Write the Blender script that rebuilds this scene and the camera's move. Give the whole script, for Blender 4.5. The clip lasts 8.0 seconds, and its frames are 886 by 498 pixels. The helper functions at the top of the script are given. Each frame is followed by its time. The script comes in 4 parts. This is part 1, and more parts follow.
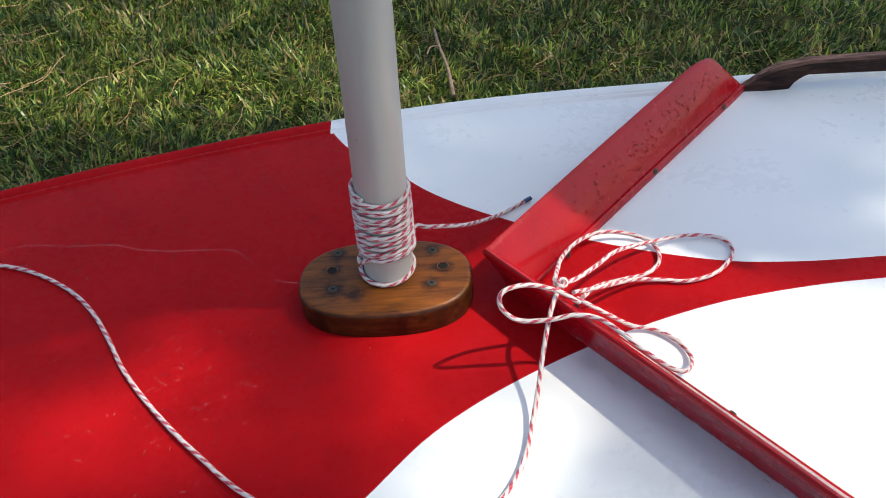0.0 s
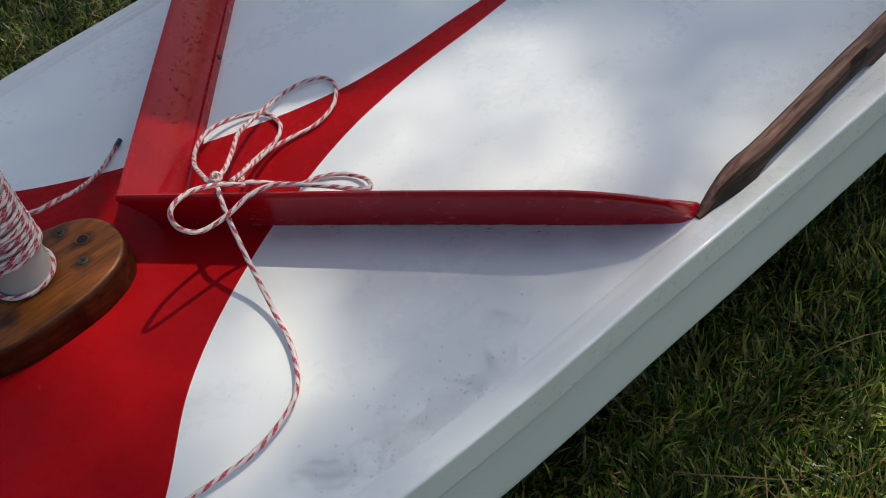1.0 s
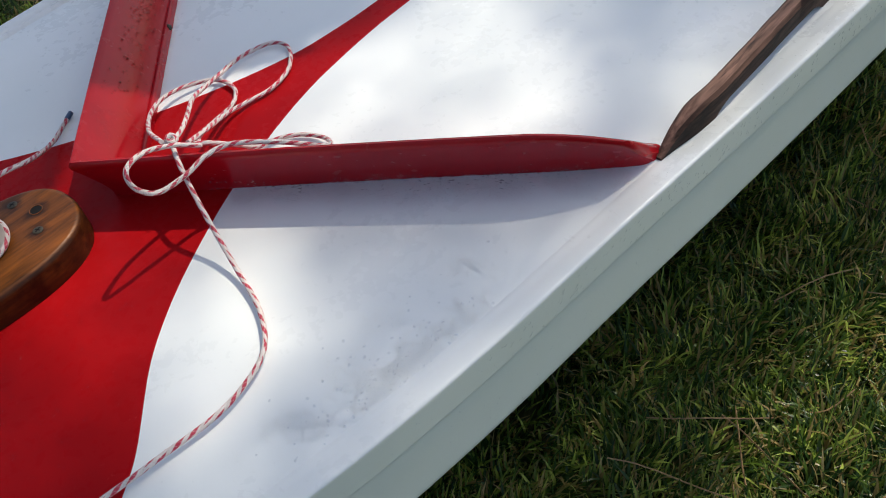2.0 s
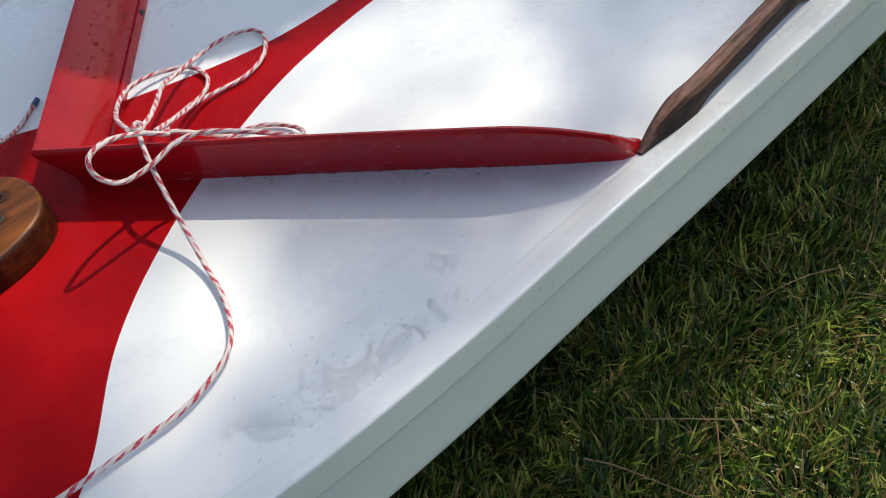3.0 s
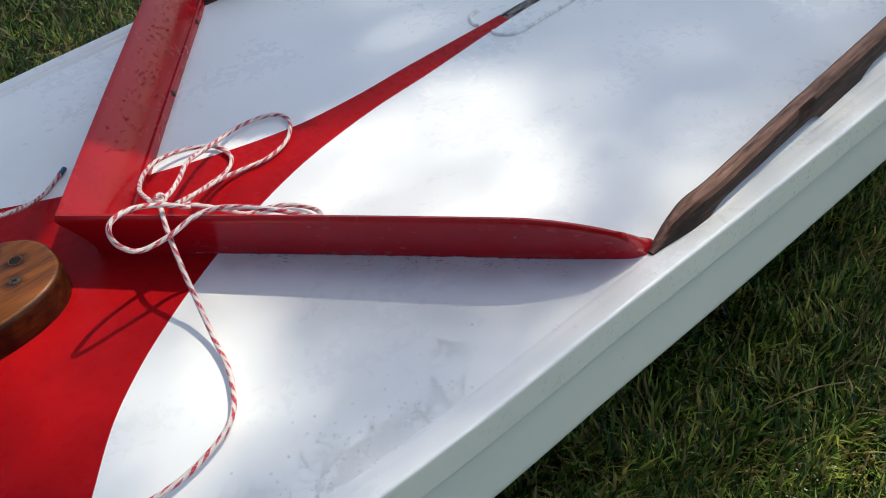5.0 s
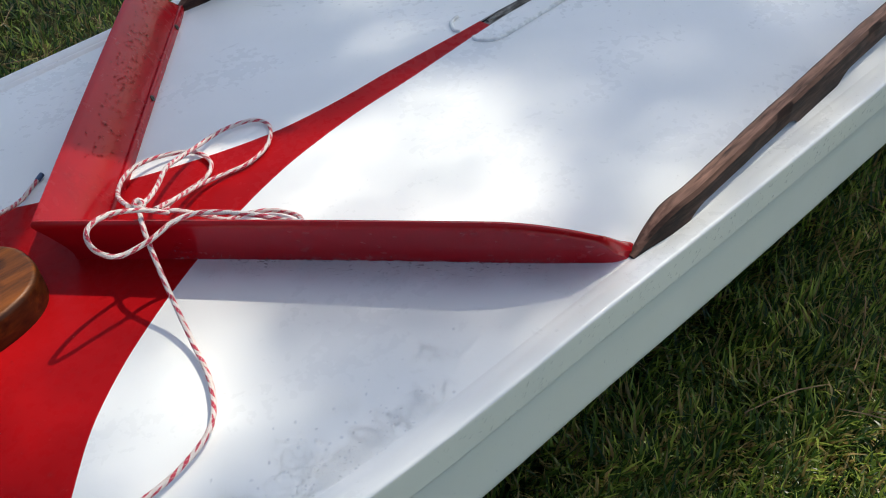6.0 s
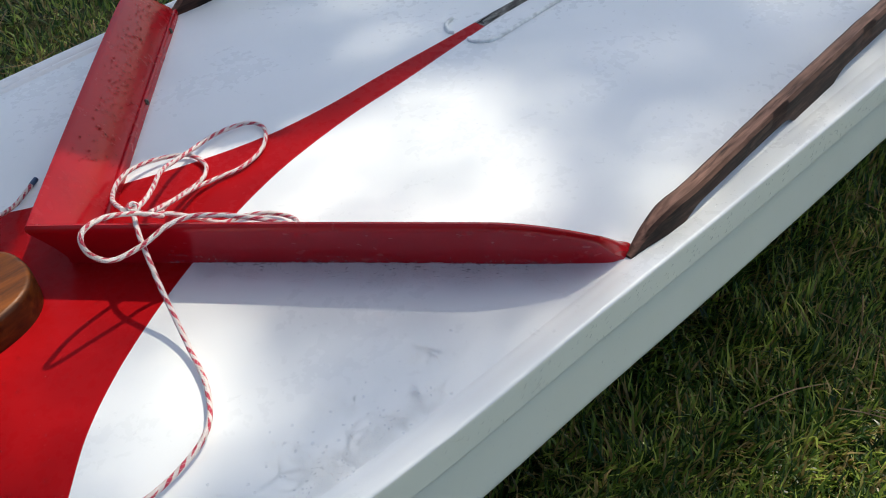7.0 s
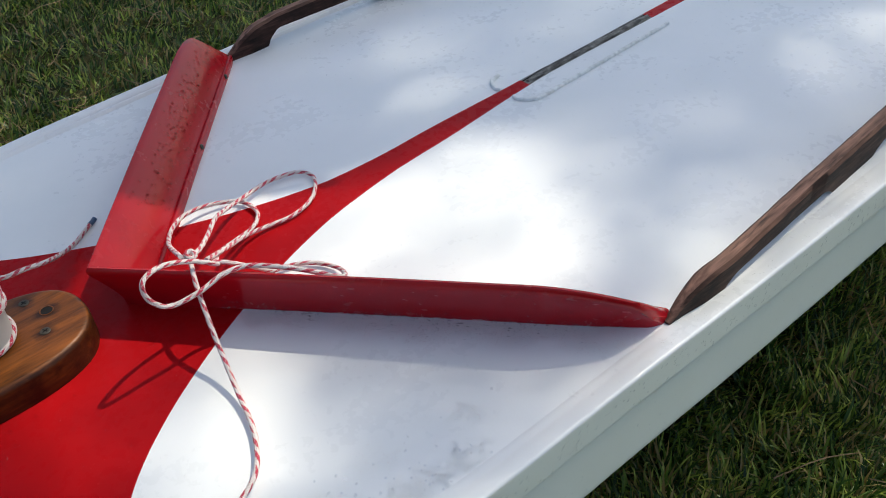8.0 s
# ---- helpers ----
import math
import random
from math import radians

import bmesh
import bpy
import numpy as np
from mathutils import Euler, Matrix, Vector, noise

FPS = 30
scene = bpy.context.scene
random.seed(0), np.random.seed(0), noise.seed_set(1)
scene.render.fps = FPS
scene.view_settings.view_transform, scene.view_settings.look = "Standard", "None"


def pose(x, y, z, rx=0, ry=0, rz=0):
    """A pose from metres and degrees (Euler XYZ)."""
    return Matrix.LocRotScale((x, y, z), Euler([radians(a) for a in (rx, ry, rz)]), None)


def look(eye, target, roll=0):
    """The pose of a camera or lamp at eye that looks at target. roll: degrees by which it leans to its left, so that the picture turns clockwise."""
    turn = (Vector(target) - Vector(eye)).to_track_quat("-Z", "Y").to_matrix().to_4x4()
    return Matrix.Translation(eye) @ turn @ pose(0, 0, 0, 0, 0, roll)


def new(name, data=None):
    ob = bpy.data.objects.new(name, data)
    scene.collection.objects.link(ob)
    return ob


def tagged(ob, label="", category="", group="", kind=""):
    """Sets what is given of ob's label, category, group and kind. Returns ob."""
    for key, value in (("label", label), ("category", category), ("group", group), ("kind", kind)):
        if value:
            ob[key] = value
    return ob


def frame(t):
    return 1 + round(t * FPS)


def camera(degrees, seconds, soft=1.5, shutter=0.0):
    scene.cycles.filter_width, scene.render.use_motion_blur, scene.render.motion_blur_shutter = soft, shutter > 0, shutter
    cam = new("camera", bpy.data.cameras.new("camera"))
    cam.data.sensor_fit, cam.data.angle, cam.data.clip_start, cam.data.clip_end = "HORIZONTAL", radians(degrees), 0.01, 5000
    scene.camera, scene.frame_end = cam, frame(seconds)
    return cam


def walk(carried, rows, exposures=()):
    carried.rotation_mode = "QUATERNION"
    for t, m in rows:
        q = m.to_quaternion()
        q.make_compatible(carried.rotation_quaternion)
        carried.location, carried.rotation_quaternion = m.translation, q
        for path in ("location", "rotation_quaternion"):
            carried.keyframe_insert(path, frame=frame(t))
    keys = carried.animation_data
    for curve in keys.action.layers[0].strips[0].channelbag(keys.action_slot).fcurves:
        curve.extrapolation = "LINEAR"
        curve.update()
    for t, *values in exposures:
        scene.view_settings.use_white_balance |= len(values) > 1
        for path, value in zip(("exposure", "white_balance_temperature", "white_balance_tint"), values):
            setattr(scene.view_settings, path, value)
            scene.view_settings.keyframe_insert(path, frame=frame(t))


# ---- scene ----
cam = camera(53.5, 8.0, soft=1.0)
# seconds, metres, degrees
ROWS = [
    (0.0, 0.0960, -0.7104, 0.6850, 48.461, 3.769, -0.612),
    (0.2, 0.0683, -0.6892, 0.6621, 46.987, 4.326, -11.861),
    (0.3, 0.0490, -0.6840, 0.6550, 46.374, 4.715, -17.942),
    (0.4, 0.0270, -0.6890, 0.6440, 45.796, 5.536, -23.569),
    (0.5, 0.0090, -0.6878, 0.6413, 44.763, 5.857, -28.448),
    (0.7, -0.0150, -0.6950, 0.6160, 43.998, 6.912, -36.545),
    (1.0, -0.0194, -0.7068, 0.6038, 41.896, 7.587, -43.177),
    (1.5, -0.0291, -0.7283, 0.5843, 42.179, 8.172, -46.558),
    (2.0, -0.0428, -0.7224, 0.5716, 41.282, 7.553, -46.767),
    (2.2, -0.0393, -0.7240, 0.5676, 40.524, 7.368, -46.635),
    (3.3, -0.0228, -0.7183, 0.5533, 41.218, 5.798, -47.059),
    (3.5, -0.0216, -0.7195, 0.5540, 42.639, 5.445, -46.520),
    (4.0, -0.0316, -0.7206, 0.5558, 45.907, 4.678, -44.584),
    (4.5, -0.0399, -0.7260, 0.5545, 47.439, 4.823, -43.874),
    (4.7, -0.0371, -0.7261, 0.5529, 47.549, 4.775, -43.857),
    (5.8, -0.0353, -0.7288, 0.5469, 48.218, 4.103, -44.867),
    (6.0, -0.0362, -0.7279, 0.5472, 48.149, 4.002, -45.040),
    (6.5, -0.0360, -0.7276, 0.5420, 48.051, 4.005, -45.431),
    (7.0, -0.0354, -0.7274, 0.5436, 48.351, 4.203, -45.491),
    (7.5, -0.0350, -0.7274, 0.5456, 48.864, 4.009, -44.578),
    (8.0, -0.0497, -0.7178, 0.5804, 50.559, 3.364, -42.722),
]
EXPOSURES = [(0.0, 0.54, 6700, 5), (0.3, 0.06, 6700, 5), (0.5, -0.03, 6700, 5), (1.0, -0.30, 6700, 5), (2.0, 0.05, 6700, 5), (4.5, 0.17, 6700, 5), (8.0, 0.19, 6700, 5)]
walk(cam, [(t, pose(x, y, z, rx, ry, rz)) for t, x, y, z, rx, ry, rz in ROWS], EXPOSURES)

# ---- world, sun, exposure ----
SUN = Vector((0.68, -0.04, 1.0)).normalized()
world = bpy.data.worlds.new("sky")
scene.world = world
world.use_nodes = True
wt = world.node_tree
sky = wt.nodes.new("ShaderNodeTexSky")
sky.sky_type = "NISHITA"
sky.sun_disc = False
sky.dust_density = 2.0
sky.sun_elevation = math.asin(SUN.z)
sky.sun_rotation = math.atan2(SUN.x, SUN.y)
wt.links.new(sky.outputs[0], wt.nodes["Background"].inputs[0])
wt.nodes["Background"].inputs[1].default_value = 0.15
sun_data = bpy.data.lights.new("sun", "SUN")
sun_data.energy, sun_data.angle, sun_data.color = 3.8, radians(0.53), (1.0, 0.93, 0.82)
sun = new("sun", sun_data)
sun.matrix_basis = look(SUN * 30, (0, 0, 0))


# ---- materials ----
class Mat:
    """A small builder for node materials."""

    def __init__(self, name):
        self.m = bpy.data.materials.new(name)
        self.m.use_nodes = True
        self.t = self.m.node_tree
        self.b = self.t.nodes["Principled BSDF"]

    def node(self, kind, **kw):
        n = self.t.nodes.new(kind)
        for k, v in kw.items():
            if k in n.inputs:
                n.inputs[k].default_value = v
        return n

    def link(self, a, b):
        self.t.links.new(a, b)

    def coords(self, scale=(1, 1, 1), out="Object"):
        tc = self.node("ShaderNodeTexCoord")
        mp = self.node("ShaderNodeMapping")
        mp.inputs["Scale"].default_value = scale
        self.link(tc.outputs[out], mp.inputs["Vector"])
        return mp.outputs[0]

    def noise(self, vec, scale, detail=4.0, rough=0.55):
        n = self.node("ShaderNodeTexNoise", Scale=scale, Detail=detail, Roughness=rough)
        self.link(vec, n.inputs["Vector"])
        return n.outputs["Fac"]

    def ramp(self, fac, stops):
        r = self.node("ShaderNodeValToRGB")
        els = r.color_ramp.elements
        while len(els) < len(stops):
            els.new(0.5)
        for e, (p, c) in zip(els, stops):
            e.position = p
            e.color = (*c, 1) if len(c) == 3 else c
        self.link(fac, r.inputs[0])
        return r.outputs[0]

    def mix(self, fac, a, b, mode="MIX"):
        n = self.t.nodes.new("ShaderNodeMix")
        n.data_type, n.blend_type = "RGBA", mode
        for v, i in ((fac, 0), (a, 6), (b, 7)):
            if hasattr(v, "links"):
                self.link(v, n.inputs[i])
            else:
                n.inputs[i].default_value = v if i == 0 or len(v) == 4 else (*v, 1)
        return n.outputs[2]

    def math(self, op, a, b=0.0):
        n = self.t.nodes.new("ShaderNodeMath")
        n.operation = op
        for v, i in ((a, 0), (b, 1)):
            if hasattr(v, "links"):
                self.link(v, n.inputs[i])
            else:
                n.inputs[i].default_value = v
        return n.outputs[0]

    def bump(self, height, strength, distance=0.001):
        n = self.node("ShaderNodeBump", Strength=strength, Distance=distance)
        self.link(height, n.inputs["Height"])
        self.link(n.outputs[0], self.b.inputs["Normal"])

    def base(self, v):
        if hasattr(v, "links"):
            self.link(v, self.b.inputs["Base Color"])
        else:
            self.b.inputs["Base Color"].default_value = (*v, 1)

    def rough(self, v):
        if hasattr(v, "links"):
            self.link(v, self.b.inputs["Roughness"])
        else:
            self.b.inputs["Roughness"].default_value = v


def gloss_paint(name, dark, light, rough_lo, rough_hi, speck, coat=0.3, spec=0.36):
    """Brushed gloss enamel: slight mottling, dust specks, faint brush relief."""
    m = Mat(name)
    v = m.coords()
    broad = m.noise(v, 7.0, 3.0)
    fine = m.noise(v, 90.0, 3.0)
    col = m.mix(m.ramp(broad, [(0.3, (0, 0, 0)), (0.7, (1, 1, 1))]), dark, light)
    dots = m.ramp(m.noise(v, 420.0, 1.0), [(0.74, (0, 0, 0)), (0.78, (1, 1, 1))])
    m.base(m.mix(m.math("MULTIPLY", dots, 0.35), col, speck))
    wet = m.ramp(m.noise(m.coords((1.0, 1.8, 1)), 5.0, 2.0, 0.5), [(0.36, (1, 1, 1)), (0.70, (0.75, 0.75, 0.75))])
    m.rough(m.mix(1.0, m.ramp(fine, [(0.3, (rough_lo,) * 3), (0.7, (rough_hi,) * 3)]), wet, "MULTIPLY"))
    m.b.inputs["Coat Weight"].default_value = coat
    m.b.inputs["Specular IOR Level"].default_value = spec
    m.b.inputs["Coat Roughness"].default_value = 0.08
    brush = m.noise(m.coords((14, 90, 40)), 3.0, 3.0)
    m.bump(m.math("ADD", m.math("MULTIPLY", brush, 0.5), fine), 0.03, 0.0008)
    return m.m


WHITE = gloss_paint("white_deck_enamel", (0.78, 0.79, 0.78), (0.83, 0.83, 0.82), 0.30, 0.38, (0.74, 0.73, 0.71), 0.05)
RED = gloss_paint("red_deck_enamel", (0.34, 0.004, 0.007), (0.39, 0.006, 0.009), 0.24, 0.40, (0.52, 0.08, 0.07), 0.0, 0.05)
RED_RAIL = gloss_paint("red_rail_enamel", (0.33, 0.003, 0.008), (0.38, 0.004, 0.011), 0.20, 0.32, (0.24, 0.01, 0.01), 0.05, 0.22)
HULL = gloss_paint("pale_hull_enamel", (0.82, 0.825, 0.69), (0.85, 0.855, 0.73), 0.42, 0.58, (0.35, 0.36, 0.33), 0.0, 0.25)


def wood(name, dark, mid, light, rough, coat, along=(4, 60, 60), contrast=1.0, spec=0.5, worn_lit_top=None, stains=()):
    m = Mat(name)
    v = m.coords(along)
    grain = m.noise(v, 2.2, 6.0, 0.65)
    streak = m.noise(m.coords((along[0] * 0.5, along[1] * 0.25, along[2] * 0.25)), 2.0, 3.0)
    col = m.ramp(grain, [(0.25, dark), (0.5, mid), (0.75, light)])
    col = m.mix(m.ramp(streak, [(0.32, (0.9 * contrast,) * 3), (0.5, (0, 0, 0))]), col, dark)
    blot = m.noise(m.coords((1, 1.6, 1)), 34.0, 4.0, 0.65)
    col = m.mix(m.ramp(blot, [(0.50, (0, 0, 0)), (0.66, (0.75, 0.75, 0.75))]), col, (dark[0] * 0.5, dark[1] * 0.5, dark[2] * 0.5))
    if worn_lit_top:      # upper faces paler: worn finish, with light from above put into the colour
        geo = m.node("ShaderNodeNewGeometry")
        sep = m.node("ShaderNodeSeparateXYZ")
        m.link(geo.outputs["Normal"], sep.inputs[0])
        up_facing = m.math("MULTIPLY", m.ramp(sep.outputs[2], [(0.55, (0, 0, 0)), (0.85, (1, 1, 1))]), m.ramp(m.noise(m.coords((1.6, 16, 16)), 6.0, 5.0, 0.7), [(0.32, (0.05, 0.05, 0.05)), (0.46, (0.92, 0.92, 0.92))]))
        col = m.mix(up_facing, col, m.mix(m.ramp(grain, [(0.32, (0, 0, 0)), (0.66, (1, 1, 1))]), tuple(c * 0.45 for c in worn_lit_top), tuple(c * 1.3 for c in worn_lit_top)))
    for x, y, z, r in stains:      # dark water stains round the fastenings
        far = m.node("ShaderNodeVectorMath")
        far.operation = "DISTANCE"
        m.link(m.coords(), far.inputs[0])
        far.inputs[1].default_value = (x, y, z)
        ragged = m.math("ADD", m.math("DIVIDE", far.outputs["Value"], r), m.math("MULTIPLY", m.noise(m.coords((0.5, 1.2, 1)), 130.0, 3.0), 0.9))
        col = m.mix(m.ramp(ragged, [(0.62, (0.85, 0.85, 0.85)), (1.0, (0, 0, 0))]), col, (dark[0] * 0.5, dark[1] * 0.5, dark[2] * 0.5))
    m.base(col)
    m.b.inputs["Specular IOR Level"].default_value = spec
    m.rough(m.ramp(grain, [(0.3, (rough + 0.12,) * 3), (0.7, (rough,) * 3)]))
    m.b.inputs["Coat Weight"].default_value = coat
    m.b.inputs["Coat Roughness"].default_value = 0.15
    m.bump(grain, 0.35, 0.0012)
    return m.m


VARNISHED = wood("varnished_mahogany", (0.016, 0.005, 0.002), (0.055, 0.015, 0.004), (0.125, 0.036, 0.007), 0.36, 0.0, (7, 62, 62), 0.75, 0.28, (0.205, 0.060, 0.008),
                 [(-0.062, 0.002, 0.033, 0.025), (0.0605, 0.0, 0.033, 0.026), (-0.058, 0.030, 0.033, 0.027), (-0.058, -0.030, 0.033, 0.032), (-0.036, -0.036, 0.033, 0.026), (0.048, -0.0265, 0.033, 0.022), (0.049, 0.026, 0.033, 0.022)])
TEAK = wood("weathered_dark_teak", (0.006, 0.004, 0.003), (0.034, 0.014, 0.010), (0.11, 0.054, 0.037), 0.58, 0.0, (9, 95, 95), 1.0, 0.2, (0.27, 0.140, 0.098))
SLOT_WOOD = wood("wet_grey_slot_wood", (0.020, 0.017, 0.015), (0.17, 0.158, 0.14), (0.42, 0.40, 0.37), 0.6, 0.0, (26, 120, 120))


def plain(name, col, rough, metal=0.0, scale=60.0, vary=0.25, bump=0.1):
    m = Mat(name)
    n = m.noise(m.coords(), scale, 4.0)
    dark = tuple(c * (1 - vary) for c in col)
    light = tuple(min(1, c * (1 + vary)) for c in col)
    m.base(m.mix(m.ramp(n, [(0.3, (0, 0, 0)), (0.7, (1, 1, 1))]), dark, light))
    m.rough(m.ramp(n, [(0.3, (rough - 0.06,) * 3), (0.7, (rough + 0.08,) * 3)]))
    m.b.inputs["Metallic"].default_value = metal
    m.bump(n, bump, 0.0006)
    return m.m


def aluminium():
    m = Mat("dull_anodised_aluminium")
    v = m.coords((8, 8, 2))
    n = m.noise(v, 3.0, 5.0)
    col = m.mix(m.ramp(n, [(0.3, (0, 0, 0)), (0.7, (1, 1, 1))]), (0.46, 0.430, 0.390), (0.53, 0.500, 0.455))
    pits = m.ramp(m.noise(m.coords((1, 1, 0.5)), 120.0, 2.0), [(0.72, (0, 0, 0)), (0.76, (1, 1, 1))])
    m.base(m.mix(m.math("MULTIPLY", pits, 0.7), col, (0.07, 0.06, 0.05)))
    m.b.inputs["Metallic"].default_value = 0.15
    m.rough(m.ramp(n, [(0.3, (0.38,) * 3), (0.7, (0.50,) * 3)]))
    m.bump(n, 0.08, 0.0005)
    return m.m


ALUMINIUM = aluminium()
SCREW = plain("tarnished_bronze", (0.060, 0.050, 0.036), 0.55, 0.4, 400.0, 0.4)
# near-black that puts the shade of holes and recesses into the colour
HOLE_SHADE = plain("hole_shade_black", (0.006, 0.004, 0.003), 0.92)
TRIM_WHITE = plain("white_vinyl_trim", (0.72, 0.73, 0.71), 0.5, 0.0, 120.0, 0.2)
BLUE_TAPE = plain("blue_whipping_twine", (0.02, 0.07, 0.16), 0.5, 0.0, 900.0, 0.3)


def rope_material():
    m = Mat("white_rope_red_fleck")
    uv = m.node("ShaderNodeUVMap")
    sep = m.node("ShaderNodeSeparateXYZ")
    m.link(uv.outputs[0], sep.inputs[0])
    u, w = sep.outputs[0], sep.outputs[1]
    # two red tracers lie along the rope, slowly winding; each shows as short dashes
    turn = m.math("FRACT", m.math("ADD", m.math("MULTIPLY", u, 1 / 0.055), m.math("MULTIPLY", w, 2.0)))
    band = m.math("LESS_THAN", m.math("ABSOLUTE", m.math("SUBTRACT", turn, 0.5)), 0.33)
    braid = m.math("SINE", m.math("ADD", m.math("MULTIPLY", u, 2 * math.pi / 0.0028), m.math("MULTIPLY", w, -2 * math.pi * 4)))
    braid2 = m.math("SINE", m.math("ADD", m.math("MULTIPLY", u, 2 * math.pi / 0.0028), m.math("MULTIPLY", w, 2 * math.pi * 4)))
    along = m.math("ADD", m.math("MULTIPLY", u, 1 / 0.0132), m.math("MULTIPLY", w, 2.0))
    dash = m.math("LESS_THAN", m.math("FRACT", along), 0.52)
    strand = m.math("GREATER_THAN", m.math("FRACT", m.math("ADD", m.math("MULTIPLY", u, 2 / 0.0132), m.math("MULTIPLY", w, -4.0))), 0.08)
    cut = m.math("MULTIPLY", dash, strand)
    fleck = m.math("MULTIPLY", band, cut)
    dirt = m.noise(m.coords(), 120.0, 3.0)
    white = m.mix(m.ramp(dirt, [(0.35, (0, 0, 0)), (0.7, (1, 1, 1))]), (0.62, 0.53, 0.49), (0.79, 0.71, 0.67))
    red = m.mix(m.ramp(dirt, [(0.3, (0, 0, 0)), (0.7, (1, 1, 1))]), (0.42, 0.015, 0.045), (0.54, 0.045, 0.080))
    m.base(m.mix(fleck, white, red))
    m.rough(0.75)
    m.b.inputs["Sheen Weight"].default_value = 0.15
    m.bump(m.math("MAXIMUM", braid, braid2), 0.5, 0.0006)
    return m.m


ROPE = rope_material()


def grass_material():
    m = Mat("lawn_blades")
    geo = m.node("ShaderNodeNewGeometry")
    rnd = geo.outputs["Random Per Island"]
    col = m.ramp(rnd, [(0.0, (0.012, 0.034, 0.009)), (0.32, (0.045, 0.100, 0.017)), (0.56, (0.190, 0.285, 0.042)), (0.75, (0.600, 0.690, 0.135)),
                       (0.81, (0.26, 0.20, 0.07)), (0.92, (0.40, 0.27, 0.10)), (1.0, (0.58, 0.43, 0.19))])
    patch = m.noise(m.coords(), 14.0, 3.0)
    col = m.mix(m.ramp(patch, [(0.40, (0.40, 0.40, 0.40)), (0.58, (0, 0, 0))]), col, (0.035, 0.080, 0.018))
    m.base(col)
    m.rough(0.33)
    m.b.inputs["Specular IOR Level"].default_value = 0.45
    m.b.inputs["Subsurface Weight"].default_value = 0.0
    tr = m.node("ShaderNodeBsdfTranslucent")
    m.link(col, tr.inputs["Color"])
    mx = m.node("ShaderNodeMixShader")
    mx.inputs[0].default_value = 0.48
    m.link(m.b.outputs[0], mx.inputs[1])
    m.link(tr.outputs[0], mx.inputs[2])
    m.link(mx.outputs[0], m.t.nodes["Material Output"].inputs[0])
    return m.m


def soil_material():
    m = Mat("thatch_and_soil")
    v = m.coords()
    n = m.noise(v, 40.0, 6.0)
    big = m.noise(v, 1.3, 3.0)
    col = m.ramp(n, [(0.3, (0.016, 0.013, 0.008)), (0.55, (0.055, 0.044, 0.022)), (0.75, (0.14, 0.105, 0.058))])
    m.base(m.mix(m.ramp(big, [(0.3, (0.6, 0.6, 0.6)), (0.7, (0.25, 0.25, 0.25))]), col, (0.036, 0.045, 0.011)))
    m.b.inputs["Specular IOR Level"].default_value = 0.05
    m.rough(0.95)
    m.bump(n, 0.8, 0.01)
    return m.m


LAWN, SOIL = grass_material(), soil_material()
NEEDLE = plain("dry_pine_needle", (0.32, 0.19, 0.09), 0.6, 0.0, 90.0, 0.35)
TWIG = plain("dead_twig_bark", (0.20, 0.13, 0.09), 0.8, 0.0, 150.0, 0.4, 0.5)
BARK = plain("tree_bark", (0.12, 0.085, 0.06), 0.9, 0.0, 12.0, 0.45, 0.8)
LEAF = plain("tree_leaf", (0.06, 0.11, 0.03), 0.5, 0.0, 30.0, 0.3)


def film_material(name, tint, rough, shine=1.0):
    m = Mat(name)
    clear = m.node("ShaderNodeBsdfTransparent")
    clear.inputs[0].default_value = (*tint, 1) if isinstance(tint, tuple) else (tint, tint, tint, 1)
    gloss = m.node("ShaderNodeBsdfGlossy", Roughness=rough)
    fres = m.node("ShaderNodeFresnel", IOR=1.33)
    mx = m.node("ShaderNodeMixShader")
    m.link(m.math("MULTIPLY", fres.outputs[0], shine), mx.inputs[0])
    m.link(clear.outputs[0], mx.inputs[1])
    m.link(gloss.outputs[0], mx.inputs[2])
    m.link(mx.outputs[0], m.t.nodes["Material Output"].inputs[0])
    return m.m


def white_water_material(name="aerated_water", white=0.12):
    """Part clear, part white, with a gloss: aerated water, and glints put into the colour."""
    m = Mat(name)
    clear = m.node("ShaderNodeBsdfTransparent")
    m.base((0.9, 0.92, 0.93))
    m.rough(0.12)
    mx = m.node("ShaderNodeMixShader")
    mx.inputs[0].default_value = white
    m.link(clear.outputs[0], mx.inputs[1])
    m.link(m.b.outputs[0], mx.inputs[2])
    m.link(mx.outputs[0], m.t.nodes["Material Output"].inputs[0])
    return m.m


def lively_material(name="rippled_water", share=0.50):
    """Moving water a few millimetres deep: clear, with bright and dark bent edges."""
    m = Mat(name)
    clear = m.node("ShaderNodeBsdfTransparent")
    m.base((1, 1, 1))
    m.rough(0.02)
    m.b.inputs["Transmission Weight"].default_value = 1.0
    m.b.inputs["IOR"].default_value = 1.33
    mx = m.node("ShaderNodeMixShader")
    mx.inputs[0].default_value = share
    m.link(clear.outputs[0], mx.inputs[1])
    m.link(m.b.outputs[0], mx.inputs[2])
    m.link(mx.outputs[0], m.t.nodes["Material Output"].inputs[0])
    return m.m


LIVELY = lively_material()
CLEAR_BEAD = lively_material("clear_water_bead", 0.34)
FROTH = white_water_material()
# faint white in the colour for sky glints on thin foredeck water
GLINT_WHITE = white_water_material("glint_white_water", 0.05)
# dark tint stands for the sky sheen that drops on red paint lack
DROP = film_material("dark_tinted_drop", (0.60, 0.34, 0.34), 0.10, 0.25)


